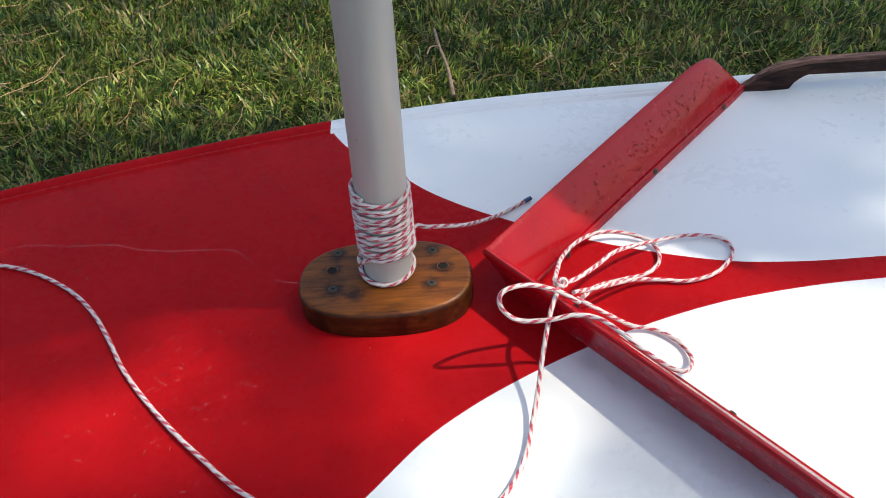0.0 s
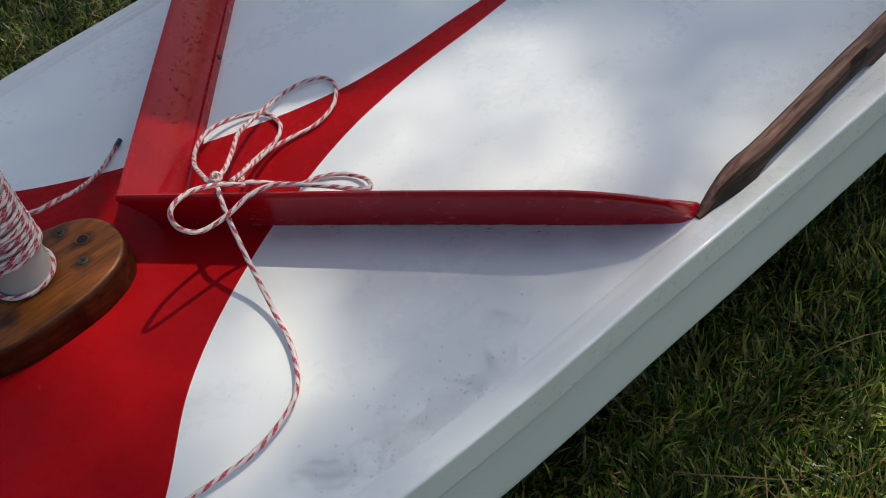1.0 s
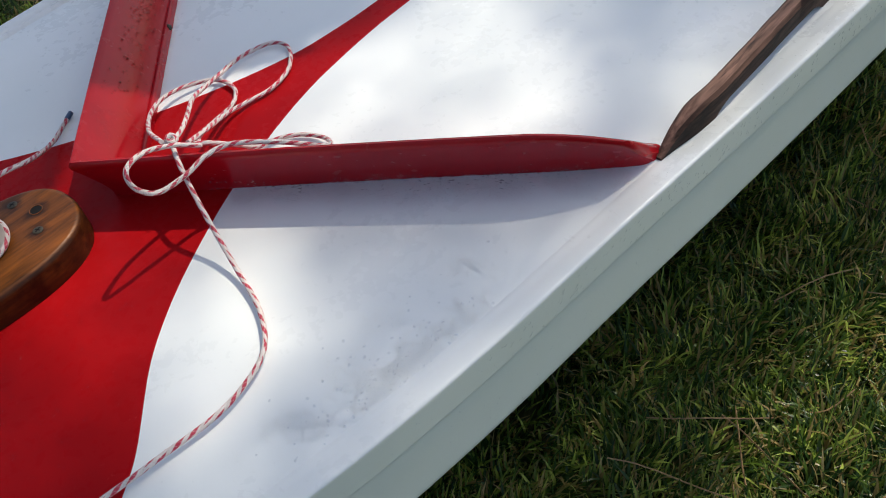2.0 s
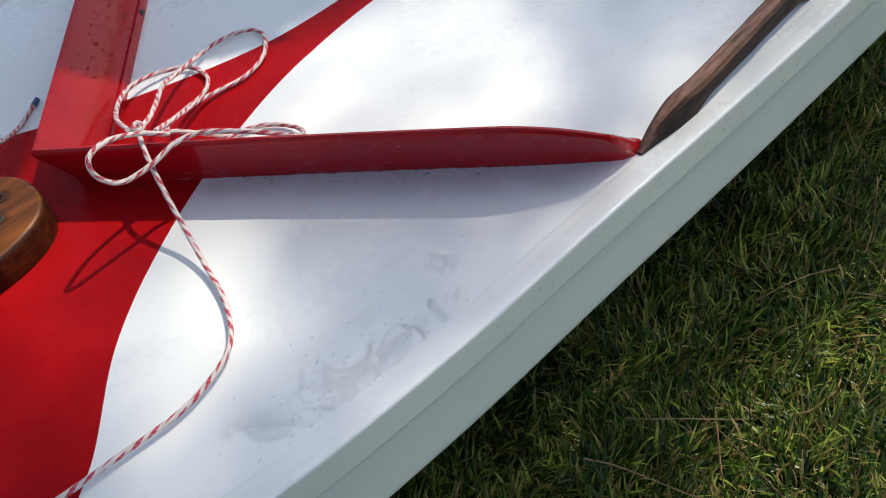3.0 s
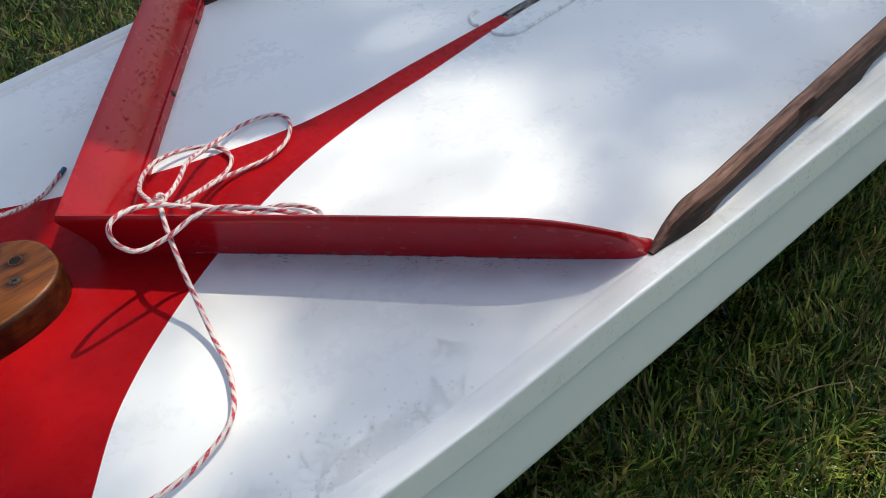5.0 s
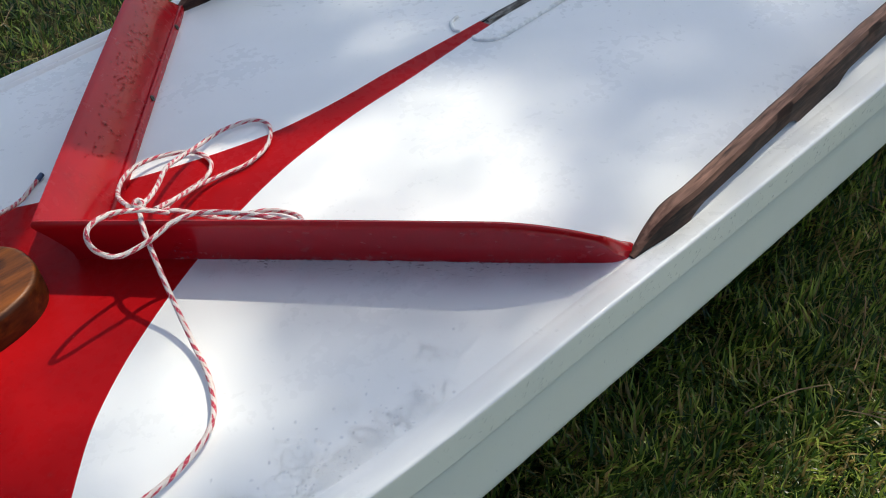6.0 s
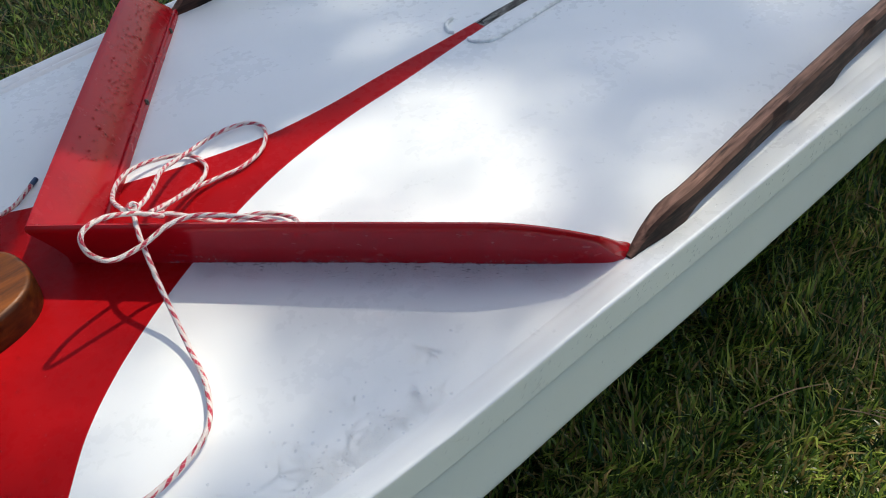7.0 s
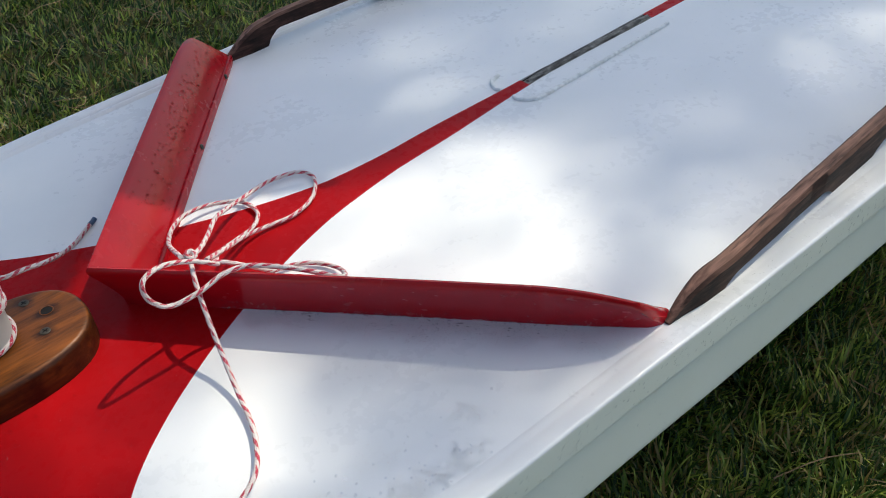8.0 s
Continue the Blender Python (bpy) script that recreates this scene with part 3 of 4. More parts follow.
def gunwale(sign, x0, x1, material, label):
    """The rounded strip that caps deck and side, 28 mm wide on deck and 30 mm deep outside."""
    bm = bmesh.new()
    rows = []
    for x in np.linspace(x0, x1, max(8, int((x1 - x0) / 0.02))):
        w = beam(x)
        k = min(1.0, w / 0.1)
        z0 = deck_z(w)
        wob = 0.0004 * noise.noise(Vector((x * 25, sign * 3, 0))) + 0.0003 * noise.noise(Vector((x * 90, sign * 5, 0)))
        bead = 1.0 if sign > 0 else 0.12    # the moulding's bead is worn down on one side
        zi = deck_z(w - RIM * k)
        prof = [(-RIM - 0.001, z0 - 0.006), (-RIM - 0.001, zi - 0.0004), (-RIM + 0.002, zi + 0.0004), (-RIM + 0.0045, zi + 0.0004 + 0.0026 * bead), (-RIM + 0.0080, zi + 0.0008 + 0.0026 * bead), (-RIM + 0.0100, zi + 0.0012 + 0.0010 * bead),
                (-RIM + 0.0125, zi + 0.0018 + 0.0026 * bead), (-0.0030 + wob, z0 + 0.0062), (-0.0014 + wob, z0 + 0.0061), (-0.0004 + wob, z0 + 0.0057), (0.0004 + wob, z0 + 0.0050), (0.0008, z0 + 0.0040), (0.0008, z0 + 0.0010), (0.0008, z0 - 0.0245), (0.0008, z0 - 0.026), (0.0, z0 - 0.0272), (-0.004, z0 - 0.0272)]
        lean = 0.003 if sign < 0 else 0.0     # this side's face flares out towards its foot
        rows.append([(x, -0.010 + sign * max(0.0, w + a * k - lean * min(1.0, max(0.0, (z - z0 + 0.026) / 0.03))), z) for a, z in prof])
    vs = grid(bm, rows)
    for r0, r1 in zip(vs, vs[1:]):       # the outer face carries the hull's paint
        for k in (11, 12, 13, 14, 15):
            f = bm.faces.get((r0[k], r0[k + 1], r1[k + 1], r1[k]))
            f.material_index = 1
    bm.faces.new(vs[0])
    bm.faces.new(vs[-1][::-1])
    bmesh.ops.recalc_face_normals(bm, faces=bm.faces)
    return part("gunwale", bm, [material, HULL if material is WHITE else material], boat, label)


for sgn in (-1, 1):
    gunwale(sgn, -1.02, -0.098, RED, "red painted gunwale strip")
    gunwale(sgn, -0.098, 2.30, WHITE, "white painted gunwale strip")

# mast step block
def superellipse(a, b, n, count):
    out = []
    for k in range(count):
        t = 2 * math.pi * k / count
        c, s = math.cos(t), math.sin(t)
        out.append((a * abs(c) ** (2 / n) * (1 if c >= 0 else -1), b * abs(s) ** (2 / n) * (1 if s >= 0 else -1)))
    return out


STEP = (-0.003, -0.011)
bm = bmesh.new()
rows = []
for inset, z in ((0.0012, -0.001), (0.0, 0.004), (0.0, 0.0265), (0.0, 0.0278), (0.0006, 0.0300), (0.0022, 0.0322), (0.0044, 0.033), (0.0060, 0.033)):
    rows.append([(STEP[0] + x, STEP[1] + y, z) for x, y in superellipse(0.095 - inset, 0.060 - inset, 2.5, 64)])
inner_ring = [(0.029 * math.cos(2 * math.pi * k / 64), 0.029 * math.sin(2 * math.pi * k / 64), 0.033) for k in range(64)]
rows.append([(x, y, 0.033) for x, y, _ in inner_ring])
rows.append([(x, y, 0.004) for x, y, _ in inner_ring])
grid(bm, rows, closed=True)
bmesh.ops.recalc_face_normals(bm, faces=bm.faces)
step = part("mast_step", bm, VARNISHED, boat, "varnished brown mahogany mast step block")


def screw(parent, p, normal, r, name="screw", hole=False, label=""):
    """A countersunk cross-head screw, or a hole whose shade is a flat dark disc."""
    bm = bmesh.new()
    n = 16
    prof = [(r, -0.0012), (r, 0.0003), (r * 0.85, 0.0007), (r * 0.55, 0.0008)] if not hole else [(r * 1.25, -0.001), (r * 1.20, 0.0003), (r * 1.05, 0.0005), (r * 1.0, 0.0002)]
    rows = [[(q * math.cos(2 * math.pi * k / n), q * math.sin(2 * math.pi * k / n), z) for k in range(n)] for q, z in prof]
    vs = grid(bm, rows, closed=True)
    bm.faces.new(vs[-1]).material_index = 1 if hole else 0
    for a in (0.4, 0.4 + math.pi / 2) if not hole else ():
        c, s = math.cos(a), math.sin(a)
        q = [bm.verts.new((c * u - s * w, s * u + c * w, 0.00095)) for u, w in ((-r * 0.6, -r * 0.12), (r * 0.6, -r * 0.12), (r * 0.6, r * 0.12), (-r * 0.6, r * 0.12))]
        bm.faces.new(q).material_index = 1
    bmesh.ops.recalc_face_normals(bm, faces=bm.faces)
    ob = part(name, bm, [VARNISHED if hole else SCREW, HOLE_SHADE], parent, label)
    ob.matrix_basis = Matrix.Translation(p) @ Vector(normal).to_track_quat("Z", "Y").to_matrix().to_4x4()
    return ob


for x, y in ((0.049, 0.026), (0.048, -0.0265), (-0.058, 0.030), (-0.059, -0.028)):
    screw(step, (x, y, 0.033), (0, 0, 1), 0.0050)
for x, y in ((0.0605, 0.0), (-0.062, 0.002)):
    screw(step, (x, y, 0.033), (0, 0, 1), 0.0056, "bolt_hole", True, "counterbored hole drawn as a flat dark disc")

# splash rail: two wedge boards that meet in a point behind the mast
ANG = radians(49.4)
V_AFT, V_Y, ARM = 0.166, -0.008, 0.516
SECTION = [(0.0, -0.004), (0.0, 0.0080), (-0.0008, 0.0104), (-0.0024, 0.0116), (-0.0042, 0.0115), (-0.0052, 0.0108), (-0.0060, 0.0140),
           (-0.0250, 0.0405), (-0.0325, 0.0505), (-0.0380, 0.0570), (-0.0415, 0.0606), (-0.0445, 0.0614), (-0.0463, 0.0590), (-0.0465, 0.0555), (-0.0452, 0.0515),
           (-0.0400, 0.0400), (-0.0335, 0.0240), (-0.0285, 0.0090), (-0.0275, -0.004)]


def splash_board(sign):
    bm = bmesh.new()
    rows = []
    ls = np.concatenate([np.linspace(0, 0.40, 14), np.linspace(0.415, ARM - 0.009, 14), ARM - 0.009 * (1 - np.array([0.35, 0.65, 0.85, 0.96, 1.0]))])
    cut, bow = (0.44, 2.2) if sign < 0 else (0.20, 4.0)
    for l in ls:
        h = 1.0 if l < 0.415 else 1 - cut * ((l - 0.415) / (ARM - 0.415)) ** bow
        h *= 1.0 if l < ARM - 0.009 else max(0.25, 1 - ((l - ARM + 0.009) / 0.009) ** 2)
        pts = []
        for u, z in SECTION:
            flare = (0.010 if sign < 0 else 0.004) * min(1.0, l / 0.45) * min(1.0, max(0.0, z - 0.012) / 0.045)
            u, z = u - flare, z + flare
            uu = -0.0137 + (u + 0.0137) * (0.30 + 0.70 * h)
            x = V_AFT + uu / math.sin(ANG) + l * math.cos(ANG)
            y = V_Y + sign * l * math.sin(ANG)
            pts.append((x, y, deck_z(y) + (z * (0.12 + 0.88 * h) if z > 0 else z)))
        rows.append(pts)
    vs = grid(bm, rows, closed=True)
    bm.faces.new(vs[0])
    bm.faces.new(vs[-1][::-1])
    bmesh.ops.recalc_face_normals(bm, faces=bm.faces)
    arm = part("splash_board", bm, RED_RAIL, boat, "red painted wedge-shaped splash board")
    for l in (0.054, 0.250, 0.437):
        u = 0.0008
        x, y = V_AFT + u / math.sin(ANG) + l * math.cos(ANG), V_Y + sign * l * math.sin(ANG)
        screw(arm, (x, y, deck_z(y) + 0.0085), (math.sin(ANG), -sign * math.cos(ANG), 0.35), 0.0038)


splash_board(1)
splash_board(-1)


def toe_rail(sign):
    """A wooden grab rail on feet, with its fore end shaped down to the deck."""
    bm = bmesh.new()
    top, low = [], []
    xs = np.concatenate([np.linspace(0.480, 0.60, 20), np.linspace(0.61, 1.95, 260)])
    for x in xs:
        a = min(1.0, (x - 0.480) / 0.066)
        zt = 0.003 + (0.029 + 0.010 * min(max((x - 0.56) / 0.35, 0), 1)) * (1 - (1 - a) ** 1.7)
        zt += 0.010 * min(1.0, max(0.0, (x - 0.50) / 0.08)) if sign > 0 else 0.0
        g = (x - 0.556) % 0.31
        gap = 0.0
        if x > 0.556 and g < 0.215:
            gap = (0.0125 if sign < 0 else 0.023) * min(1.0, min(g, 0.215 - g) / 0.022) ** 0.6
        top.append((x, zt))
        low.append((x, gap - 0.001))
    half = 0.0090
    rows = []
    for (x, zt), (_, zl) in zip(top, low):
        yc = -0.010 + sign * (0.3915 + 0.0035 * min(max((x - 0.5) / 0.06, 0), 1) - 0.0030 * min(max((x - 0.58) / 0.1, 0), 1) - 0.022 * max(0, x - 0.66))
        hw = half * min(1.0, 0.42 + (x - 0.480) / 0.085)
        zd = deck_z(yc)
        r = min(0.0035, (zt - zl) * 0.4)
        wob = 0.0008 * noise.noise(Vector((x * 24, sign, 0))) + 0.0004 * noise.noise(Vector((x * 110, sign * 7, 0)))
        rows.append([(x, yc - hw, zd + zl), (x, yc - hw + wob, zd + zt - r), (x, yc - hw + r, zd + zt + wob), (x, yc + hw - r, zd + zt + wob), (x, yc + hw + wob, zd + zt - r), (x, yc + hw, zd + zl)])
    vs = grid(bm, rows, closed=True)
    bm.faces.new(vs[0])
    bm.faces.new(vs[-1][::-1])
    bmesh.ops.recalc_face_normals(bm, faces=bm.faces)
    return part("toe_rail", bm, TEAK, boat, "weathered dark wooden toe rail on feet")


toe_rail(-1)
toe_rail(1)

# vinyl moulding round the slot, open where the stripe runs in
for sgn in (-1, 1):
    pts = [(0.681, 0.0125), (0.678, 0.018), (0.683, 0.029), (0.692, 0.038), (0.707, 0.0415), (0.74, 0.041), (0.85, 0.039), (0.982, 0.036)]
    if sgn > 0:
        pts = pts[:5]
    line = [on_deck(p.x, p.y, 0.001) for p in catmull([(x, centre(x) * 0.5 + sgn * y - 0.001, 0) for x, y in pts], 0.006)]
    tube("slot_moulding", line, 0.0030, TRIM_WHITE, boat, "white half-round vinyl slot moulding", 8)

# ---- mast ----
bm = bmesh.new()
RAKE = Vector((0.030, 0.0, 1.0))
rows = []
for r, z in ((0.0250, 0.006), (0.0270, 0.006), (0.0270, 0.3), (0.0270, 1.2), (0.0265, 2.7)):
    c = RAKE * z
    rows.append([(c.x + r * math.cos(2 * math.pi * k / 48), r * math.sin(2 * math.pi * k / 48), z) for k in range(48)])
vs = grid(bm, rows, closed=True)
bm.faces.new(vs[-1])
bmesh.ops.recalc_face_normals(bm, faces=bm.faces)
tagged(link_mesh("mast", bm, ALUMINIUM), "dull grey aluminium mast tube standing in the wooden step", "mast")

# ---- ropes ----
RR = 0.0024
rnd = random.Random(5)
pts = []
turns = 14
for k in range(turns * 14 + 1):
    a = 2 * math.pi * k / 14
    f = k / (turns * 14)
    z = 0.066 + 0.083 * f + 0.0011 * math.sin(f * 41) + (0.0032 + 0.0016 * math.sin(f * 23 + 1)) * math.sin(a + 0.6 + 2.4 * f) + 0.0012 * noise.noise(Vector((k * 0.22, 4.0, 0)))
    r = 0.0270 + RR * 0.95 + 0.0009 * math.sin(f * 90) + 0.0008 * noise.noise(Vector((k * 0.3, 9.0, 0)))
    ang = a - 2.2
    pts.append(Vector((RAKE.x * z + r * math.cos(ang), r * math.sin(ang), z)))
low = []
for k in range(17):
    a = -2.2 - 2 * math.pi * (16 - k) / 14 * 1.0
    z = 0.040 + 0.026 * max(0, (k - 11) / 5) ** 1.5 + 0.004 * math.sin(a)
    r = 0.0270 + RR
    low.append(Vector((r * math.cos(a), r * math.sin(a), z)))
tail = [Vector(p) for p in ((0.032, 0.019, 0.075), (0.046, 0.021, 0.072), (0.061, 0.027, 0.067), (0.076, 0.037, 0.058), (0.091, 0.055, 0.044), (0.112, 0.088, 0.022), (0.133, 0.117, 0.006), (0.151, 0.134, 0.003), (0.167, 0.146, 0.003))]
wrap_line = catmull(low[:-1] + pts, 0.0035)
lash = tagged(tube("mast_lashing", wrap_line, RR, ROPE), "white rope with red flecks wound round the mast", "rope")
line = catmull([Vector((0.022, -0.022, 0.077))] + tail, 0.003)
tube("lashing_tail", line, RR, ROPE, lash, "", 10)
end = catmull([tail[-1] - (tail[-1] - tail[-2]) * 0.4, tail[-1] + (tail[-1] - tail[-2]) * 0.15], 0.002)
tube("whipping", end, RR * 1.18, BLUE_TAPE, lash, "blue taped rope end", 10)


def rope(points, name="rope_run"):
    return tube(name, catmull(points, 0.003), RR, ROPE)


# the loose line: from the bow, round over the deck, up to the knot on the splash rail
Z = 0.003
run = [(-0.62, 0.085, Z), (-0.55, 0.092, Z), (-0.476, 0.077, Z), (-0.429, 0.060, Z), (-0.378, 0.028, Z), (-0.340, -0.009, Z), (-0.309, -0.052, Z), (-0.281, -0.097, Z),
       (-0.250, -0.137, Z), (-0.211, -0.180, Z), (-0.176, -0.214, Z), (-0.130, -0.255, Z), (-0.085, -0.280, Z), (-0.045, -0.288, Z), (-0.008, -0.292, Z),
       (0.037, -0.297, Z), (0.067, -0.294, Z), (0.094, -0.285, Z), (0.113, -0.269, Z), (0.130, -0.238, Z), (0.141, -0.200, 0.006), (0.150, -0.166, 0.020), (0.158, -0.136, 0.042), (0.167, -0.108, 0.062), (0.179, -0.079, 0.070)]
line_a = tagged(rope(run, "loose_line"), "white rope with red flecks lying loose over the deck", "rope")
# bow loops past the knot
loop_air = [(0.197, -0.097, 0.062), (0.177, -0.095, 0.077), (0.148, -0.102, 0.095), (0.125, -0.115, 0.104), (0.117, -0.120, 0.098), (0.120, -0.121, 0.082), (0.135, -0.120, 0.066), (0.163, -0.120, 0.064), (0.190, -0.119, 0.068), (0.211, -0.125, 0.068), (0.229, -0.143, 0.067), (0.247, -0.164, 0.064), (0.272, -0.171, 0.045), (0.292, -0.159, 0.025), (0.306, -0.132, 0.008), (0.304, -0.112, 0.004), (0.293, -0.096, 0.004), (0.276, -0.084, 0.004), (0.257, -0.082, 0.008), (0.236, -0.091, 0.030), (0.208, -0.098, 0.058), (0.194, -0.092, 0.064)]
tube("bow_loop", catmull(loop_air, 0.003), RR, ROPE, line_a)
loop_two = [(0.174, -0.074, 0.068), (0.195, -0.062, 0.060), (0.221, -0.029, 0.045), (0.248, 0.004, 0.035), (0.276, 0.030, 0.020), (0.304, 0.045, 0.012), (0.344, 0.058, 0.006), (0.381, 0.051, 0.004), (0.387, 0.027, 0.004), (0.363, -0.003, 0.004), (0.329, -0.015, 0.004), (0.298, -0.012, 0.005), (0.268, -0.017, 0.012), (0.229, -0.048, 0.035), (0.193, -0.080, 0.060)]
tube("bow_loop", catmull(loop_two, 0.003), RR, ROPE, line_a)
loop_one = [(0.175, -0.068, 0.068), (0.191, 0.000, 0.036), (0.216, 0.042, 0.022), (0.244, 0.063, 0.014), (0.276, 0.064, 0.008), (0.301, 0.049, 0.005), (0.303, 0.019, 0.005), (0.285, -0.002, 0.006), (0.258, -0.013, 0.010), (0.224, -0.040, 0.028), (0.203, -0.077, 0.050)]
tube("bow_loop", catmull(loop_one, 0.003), RR, ROPE, line_a)
knot = [(0.172, -0.080, 0.066), (0.178, -0.066, 0.072), (0.190, -0.068, 0.073), (0.189, -0.082, 0.070), (0.177, -0.085, 0.071), (0.174, -0.072, 0.076), (0.186, -0.070, 0.078), (0.190, -0.078, 0.072), (0.182, -0.086, 0.066)]
KNOT_AT = Vector((0.181, -0.077, 0.070))
tube("knot", catmull([KNOT_AT + 0.45 * (Vector(p) - KNOT_AT) for p in knot], 0.002), RR, ROPE, line_a)

# ---- water: beads, a rivulet on the foredeck, run-off along the splash board ----
def beads(name, spots, label, material, flat=0.5):
    """Flattened drops: (place, normal, radius)."""
    verts, faces = [], []
    for p, n, r in spots:
        n = Vector(n).normalized()
        t = n.orthogonal().normalized()
        b = n.cross(t)
        e = 1 + 0.5 * ((len(verts) * 7) % 10) / 10
        base = len(verts)
        for q, h in ((1.0, -0.05), (0.86, 0.26), (0.5, 0.44)):
            for k in range(8):
                a = math.pi * k / 4
                verts.append(Vector(p) + r * (q * (math.cos(a) * e * t + math.sin(a) * b) + flat * h * n))
        verts.append(Vector(p) + n * r * 0.5 * flat)
        for ring in range(2):
            for k in range(8):
                i, j = base + ring * 8 + k, base + ring * 8 + (k + 1) % 8
                faces.append((i, j, j + 8, i + 8))
        for k in range(8):
            faces.append((base + 16 + k, base + 16 + (k + 1) % 8, base + 24))
    me = bpy.data.meshes.new(name)
    me.from_pydata([tuple(v) for v in verts], [], faces)
    me.shade_smooth()
    me.materials.append(material)
    return tagged(new(name, me), label, "water drops", kind="stuff")


rw = random.Random(31)
spots = []
for k in range(400):      # far splash board face
    l = 0.10 + 0.38 * rw.random() ** 0.8
    f = min(0.97, max(0.04, rw.gauss(0.5, 0.24)))
    fl = 0.004 * min(1.0, l / 0.45)
    u, z = -0.0075 - f * (0.0285 + fl), 0.0165 + f * (0.0385 + fl)
    h = 1.0 if l < 0.415 else 1 - 0.20 * ((l - 0.415) / (ARM - 0.415)) ** 4.0
    u = -0.0137 + (u + 0.0137) * (0.30 + 0.70 * h)
    y = V_Y + l * math.sin(ANG)
    p = (V_AFT + u / math.sin(ANG) + l * math.cos(ANG) + 0.0008 * math.sin(ANG), y - 0.0008 * math.cos(ANG), deck_z(y) + z * (0.12 + 0.88 * h) + 0.0007)
    spots.append((p, (0.85 * math.sin(ANG), -0.85 * math.cos(ANG), 0.6), 0.0004 + 0.0012 * rw.random() ** 2))
beads("water_beads", spots, "water drops standing on the red splash board, tinted dark", DROP)
spots = []
spots_aft = []
for k in range(430):
    x, y = rw.uniform(0.52, 1.2), rw.uniform(-0.37, 0.30)
    if abs(y - centre(x)) > 0.02:
        spots_aft.append((on_deck(x, y), (0, 0, 1), 0.0007 + 0.0022 * rw.random() ** 2))
beads("water_beads", spots_aft, "clear water drops standing on the white after deck", CLEAR_BEAD, 0.7)
for k in range(70):
    x, y = rw.uniform(0.20, 0.46), rw.uniform(-0.39, -0.20)
    spots.append((on_deck(x, y), (0, 0, 1), rw.uniform(0.0005, 0.0015)))
for k in range(120):
    x = rw.uniform(0.30, 0.95)
    y = -0.010 - beam(x) + rw.uniform(0.003, 0.018)
    spots.append(((x, y, deck_z(beam(x)) + 0.0057), (0, 0, 1), rw.uniform(0.0006, 0.0017)))
for k in range(260):
    x = rw.uniform(0.20, 0.95)
    y = -0.010 - beam(x) - 0.0006
    spots.append(((x, y, -0.006 - 0.028 * rw.random() ** 1.5), (0, -1, 0), rw.uniform(0.0006, 0.0022)))
beads("water_beads", spots, "clear water drops scattered over the white deck and gunwale", CLEAR_BEAD, 0.8)
spots = []
for k in range(520):
    x, y = rw.gauss(-0.19, 0.10), rw.gauss(-0.10, 0.09)
    if abs(x + 0.003) < 0.10 and abs(y + 0.011) < 0.065:
        continue
    spots.append((on_deck(x, y), (0, 0, 1), rw.uniform(0.0007, 0.0021)))
for k in range(60):
    x, y = rw.uniform(-0.45, -0.05), rw.uniform(-0.05, 0.24)
    spots.append((on_deck(x, y), (0, 0, 1), rw.uniform(0.0008, 0.0040)))
beads("water_beads", spots, "clear water drops scattered over the red foredeck", LIVELY, 0.8)
riv = [(-0.52, 0.090), (-0.488, 0.105), (-0.470, 0.114), (-0.449, 0.115), (-0.397, 0.109), (-0.347, 0.107), (-0.313, 0.096), (-0.273, 0.089), (-0.231, 0.088), (-0.192, 0.083), (-0.172, 0.065), (-0.158, 0.052)]
tagged(tube("rivulet", [on_deck(p.x, p.y, 0.0001) for p in catmull([(x, y, 0) for x, y in riv], 0.004)], 0.0011, GLINT_WHITE, None, "", 8, lambda f: 0.55 + 0.45 * math.sin(3.14 * f) * (1 + 0.3 * math.sin(40 * f))),
       "thin edge of spilt water across the red foredeck", "water")
tagged(tube("rivulet", [on_deck(p.x, p.y, 0.0001) for p in catmull([(-0.135, 0.027, 0), (-0.120, 0.022, 0), (-0.099, 0.019, 0)], 0.004)], 0.0011, GLINT_WHITE, None, "", 8),
       "thin edge of spilt water beside the mast step", "water")


def water_sheet(name, at, nu, nv, label, material=None):
    """A thin rippled body of water; at(i, j) gives deck place and depth over a unit square."""
    bm = bmesh.new()
    top, low = [], []
    for i in range(nu + 1):
        rt, rl = [], []
        for j in range(nv + 1):
            x, y, d = at(i / nu, j / nv)
            rt.append((x, y, deck_z(y) + d))
            rl.append((x, y, deck_z(y) - 0.0015))
        top.append(rt)
        low.append(rl)
    a, b = grid(bm, top), grid(bm, low)
    for j in range(nv):
        bm.faces.new((a[0][j], a[0][j + 1], b[0][j + 1], b[0][j]))
        bm.faces.new((a[nu][j], a[nu][j + 1], b[nu][j + 1], b[nu][j]))
    for i in range(nu):
        bm.faces.new((a[i][0], a[i + 1][0], b[i + 1][0], b[i][0]))
        bm.faces.new((a[i][nv], a[i + 1][nv], b[i + 1][nv], b[i][nv]))
    bmesh.ops.recalc_face_normals(bm, faces=bm.faces)
    return tagged(link_mesh(name, bm, material or LIVELY), label, "water")


def ridged(x, y, f, seed):
    return 1.0 - 2.2 * abs(noise.noise(Vector((x * f, y * f, seed))))


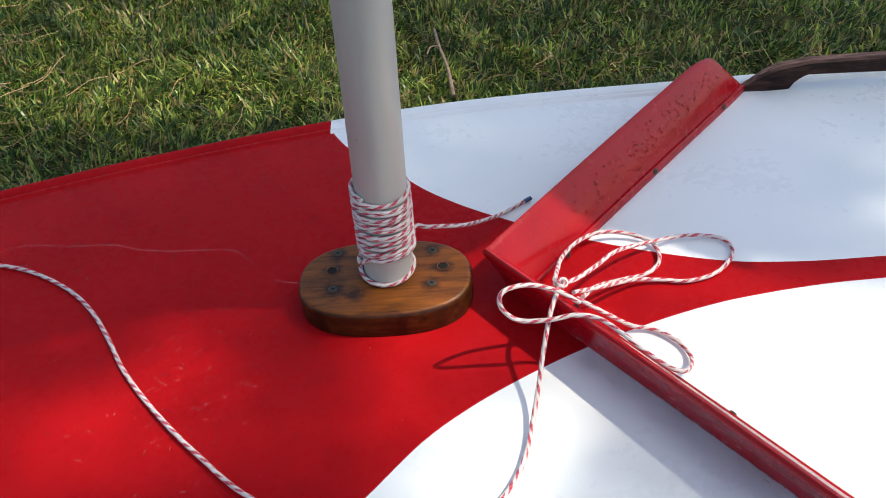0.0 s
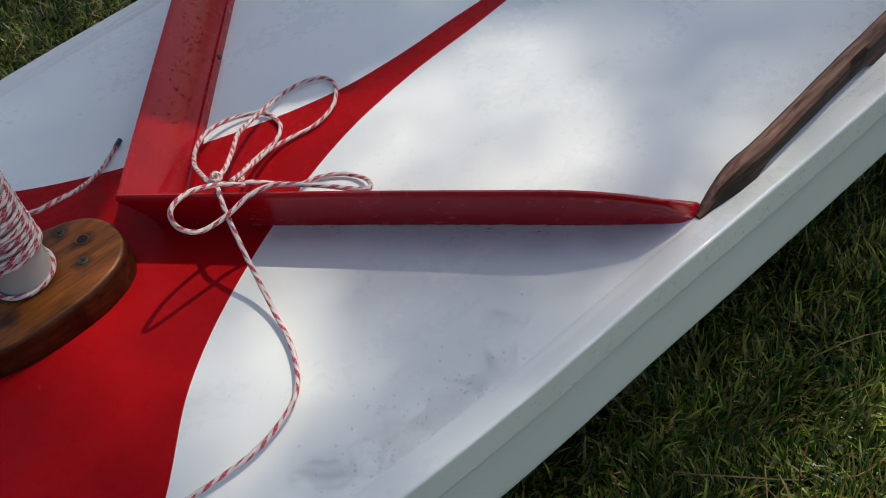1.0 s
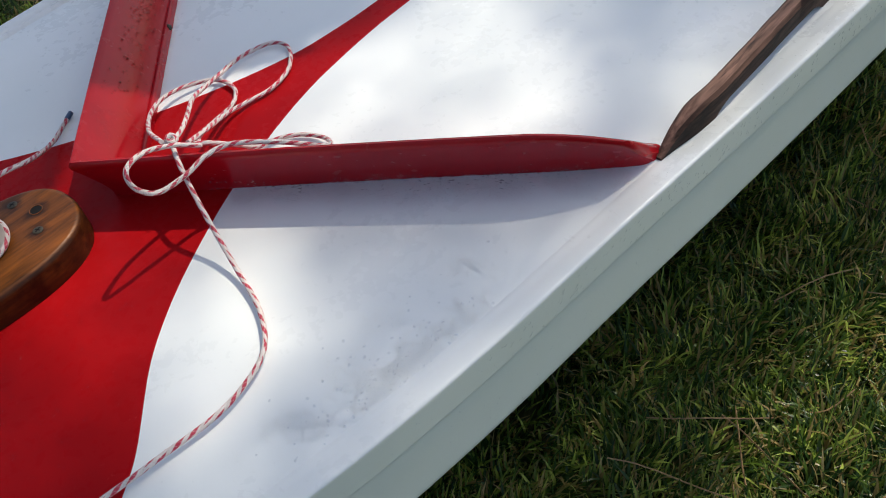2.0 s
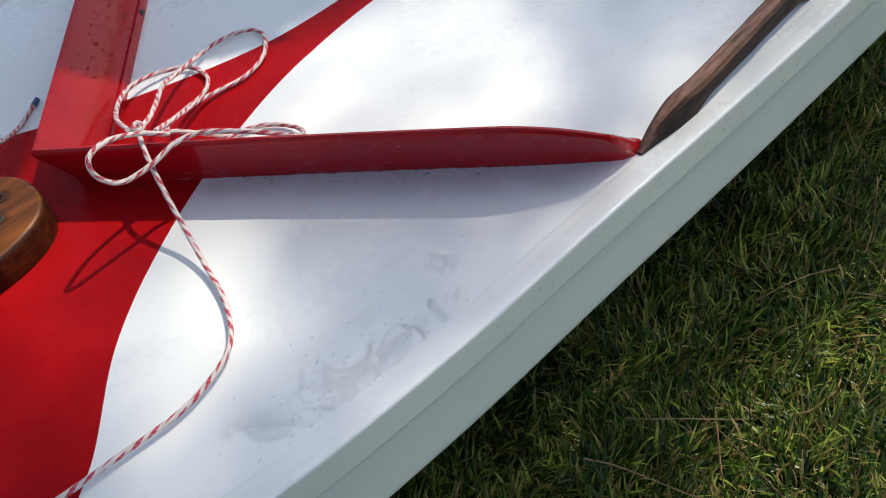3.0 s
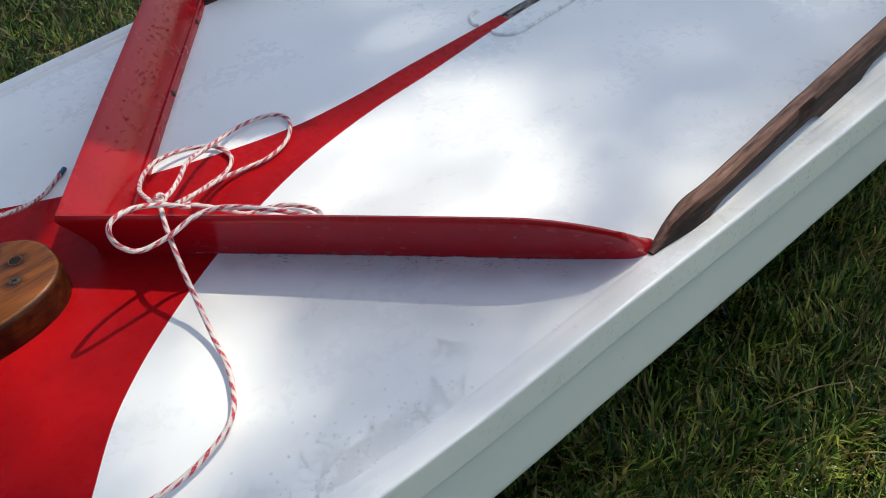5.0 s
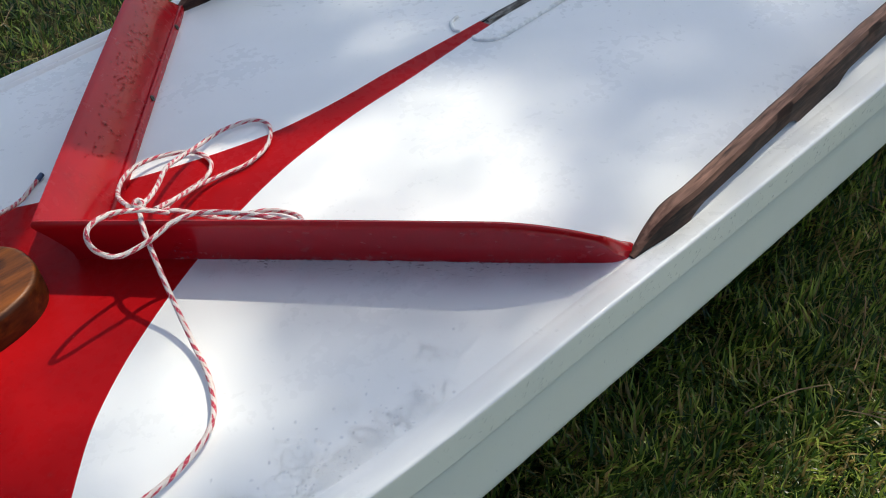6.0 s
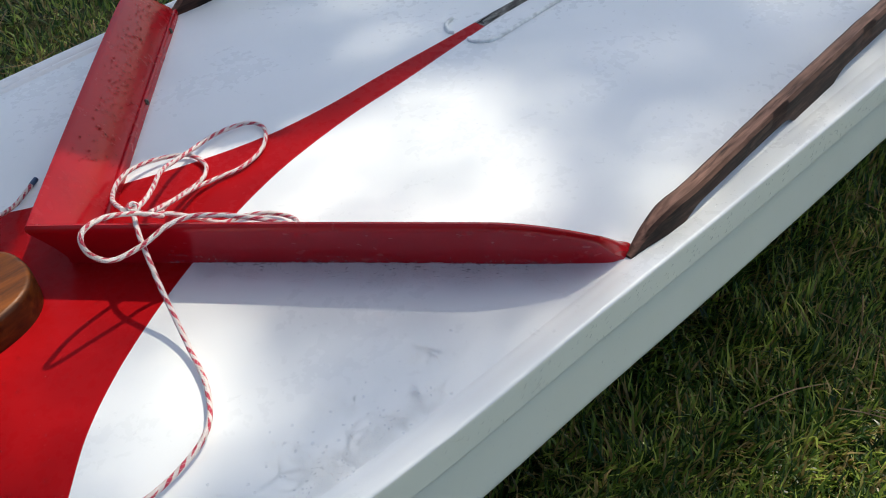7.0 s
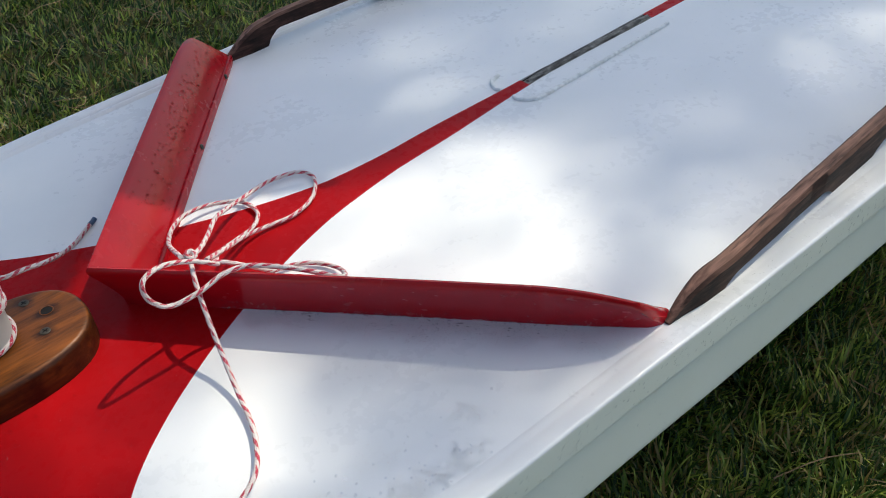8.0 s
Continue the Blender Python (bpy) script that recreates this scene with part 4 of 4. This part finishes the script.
def along_board(p, q):
    """Strands and lumps of water thrown up against the foot of the splash board."""
    l = 0.085 + 0.405 * p
    x0, y0 = V_AFT + l * math.cos(ANG), V_Y - l * math.sin(ANG)
    off = 0.0262 + 0.042 * q
    x, y = x0 - off * math.sin(ANG), y0 - off * math.cos(ANG)
    heart = 1.0 - q / (0.42 + 0.5 * noise.noise(Vector((l * 24, 1.0, 0))) + 0.25 * p)
    strand = max(ridged(x, y, 85, 4.0), ridged(x, y, 210, 9.0) - 0.05)
    edge = min(1.0, 7 * p, 7 * (1 - p), 7 * (1 - q))
    d = edge * 0.0060 * max(0.0, strand - 0.62 + 0.40 * max(-1.2, heart)) - 0.0006
    return x, y, max(d, -0.0012)


def by_gunwale(p, q):
    """Broken strands of water that run off over the gunwale."""
    x = 0.010 + 0.320 * p
    y = -0.010 - beam(x) + RIM + 0.002 + 0.095 * q
    heart = 0.75 - math.hypot((p - 0.50) / 0.40, (q - 0.16 - 0.25 * (0.6 - p)) / 0.42)
    heart += 1.1 * noise.noise(Vector((x * 24, y * 24, 2.0)))
    strand = max(ridged(x, y, 90, 14.0), ridged(x, y, 200, 19.0) - 0.08)
    edge = min(1.0, 9 * p, 9 * (1 - p), 12 * q, 6 * (1 - q))
    d = edge * 0.0070 * max(0.0, strand - 0.78 + 0.34 * min(0.8, heart)) - 0.0005
    return x, y, max(d, -0.0012)


water_sheet("water_runoff", along_board, 420, 42, "clear broken water running off along the splash board")
water_sheet("water_splash", by_gunwale, 320, 95, "clear lumpy splash of water on the white deck")
spots = []
for k in range(90):
    l = 0.16 + 0.33 * rw.random()
    off = 0.028 + 0.030 * rw.random() ** 2.2
    y = V_Y - l * math.sin(ANG)
    spots.append((on_deck(V_AFT - off / math.sin(ANG) + l * math.cos(ANG), y), (0, 0, 1), rw.uniform(0.0006, 0.0018)))
beads("water_beads", spots, "clear water drops splashed along the splash board", LIVELY)
# froth thrown up along the foot of the splash board
spots = []
while len(spots) < 110:
    l = rw.uniform(0.08, 0.48)
    dense = 0.35 + noise.noise(Vector((l * 30, 3.0, 0)))
    if rw.random() > dense:
        continue
    z = 0.0005 + 0.017 * rw.random() ** 1.7 * min(1.0, dense + 0.3)
    u = -0.0278 - 0.0052 * z / 0.017
    y = V_Y - l * math.sin(ANG)
    spots.append(((V_AFT + u / math.sin(ANG) + l * math.cos(ANG), y, deck_z(y) + z), (-math.sin(ANG), -math.cos(ANG), 0.1), rw.uniform(0.0004, 0.0012)))
beads("water_froth", spots, "small clear bubbles of water along the splash board's foot", FROTH)
# a broken puddle by the gunwale
spots, white = [], []
while len(spots) < 170:
    x, y = rw.gauss(0.155, 0.060), rw.gauss(-0.368, 0.022)
    if y < -0.010 - beam(x) + RIM or noise.noise(Vector((x * 60, y * 60, 6.0))) < rw.uniform(-0.25, 0.35):
        continue
    (white if rw.random() < 0.3 else spots).append((on_deck(x, y), (rw.gauss(0, 0.2), rw.gauss(0, 0.2), 1), rw.uniform(0.0006, 0.0018)))
beads("water_puddle", spots, "broken puddle of clear water drops on the white deck", LIVELY)
beads("water_puddle", white, "white bubbles in the puddle on the white deck", FROTH)
# splash marks on the red foredeck: short broken arcs, their glints coloured faint white
spots = []
for k in range(105):
    x, y, a = rw.gauss(-0.19, 0.075), rw.gauss(-0.095, 0.07), rw.uniform(0, 6.28)
    r = rw.uniform(0.002, 0.006)
    if abs(x + 0.003) < 0.11 and abs(y + 0.011) < 0.075:
        continue
    for q in range(rw.randint(2, 6)):
        t = a + 0.35 * q
        spots.append((on_deck(x + r * math.cos(t), y + r * math.sin(t)), (0, 0, 1), rw.uniform(0.0004, 0.0009)))
beads("splash_marks", spots, "fine broken splash marks on the red foredeck, glints coloured faint white", GLINT_WHITE, 0.8)
# beads thrown on to the red paint round the mast step
spots = []
for k in range(190):
    x, y = rw.uniform(-0.02, 0.14), rw.uniform(-0.24, -0.03)
    if math.hypot(x, y) > 0.11 and abs(y - centre(x)) < red_half(x) - 0.01 and x < 0.12 + 0.7 * (abs(y) - 0.03):
        spots.append((on_deck(x, y), (0, 0, 1), rw.uniform(0.0004, 0.0011)))
beads("water_beads", spots, "small bright water drops on red paint beside the mast step", LIVELY, 0.9)
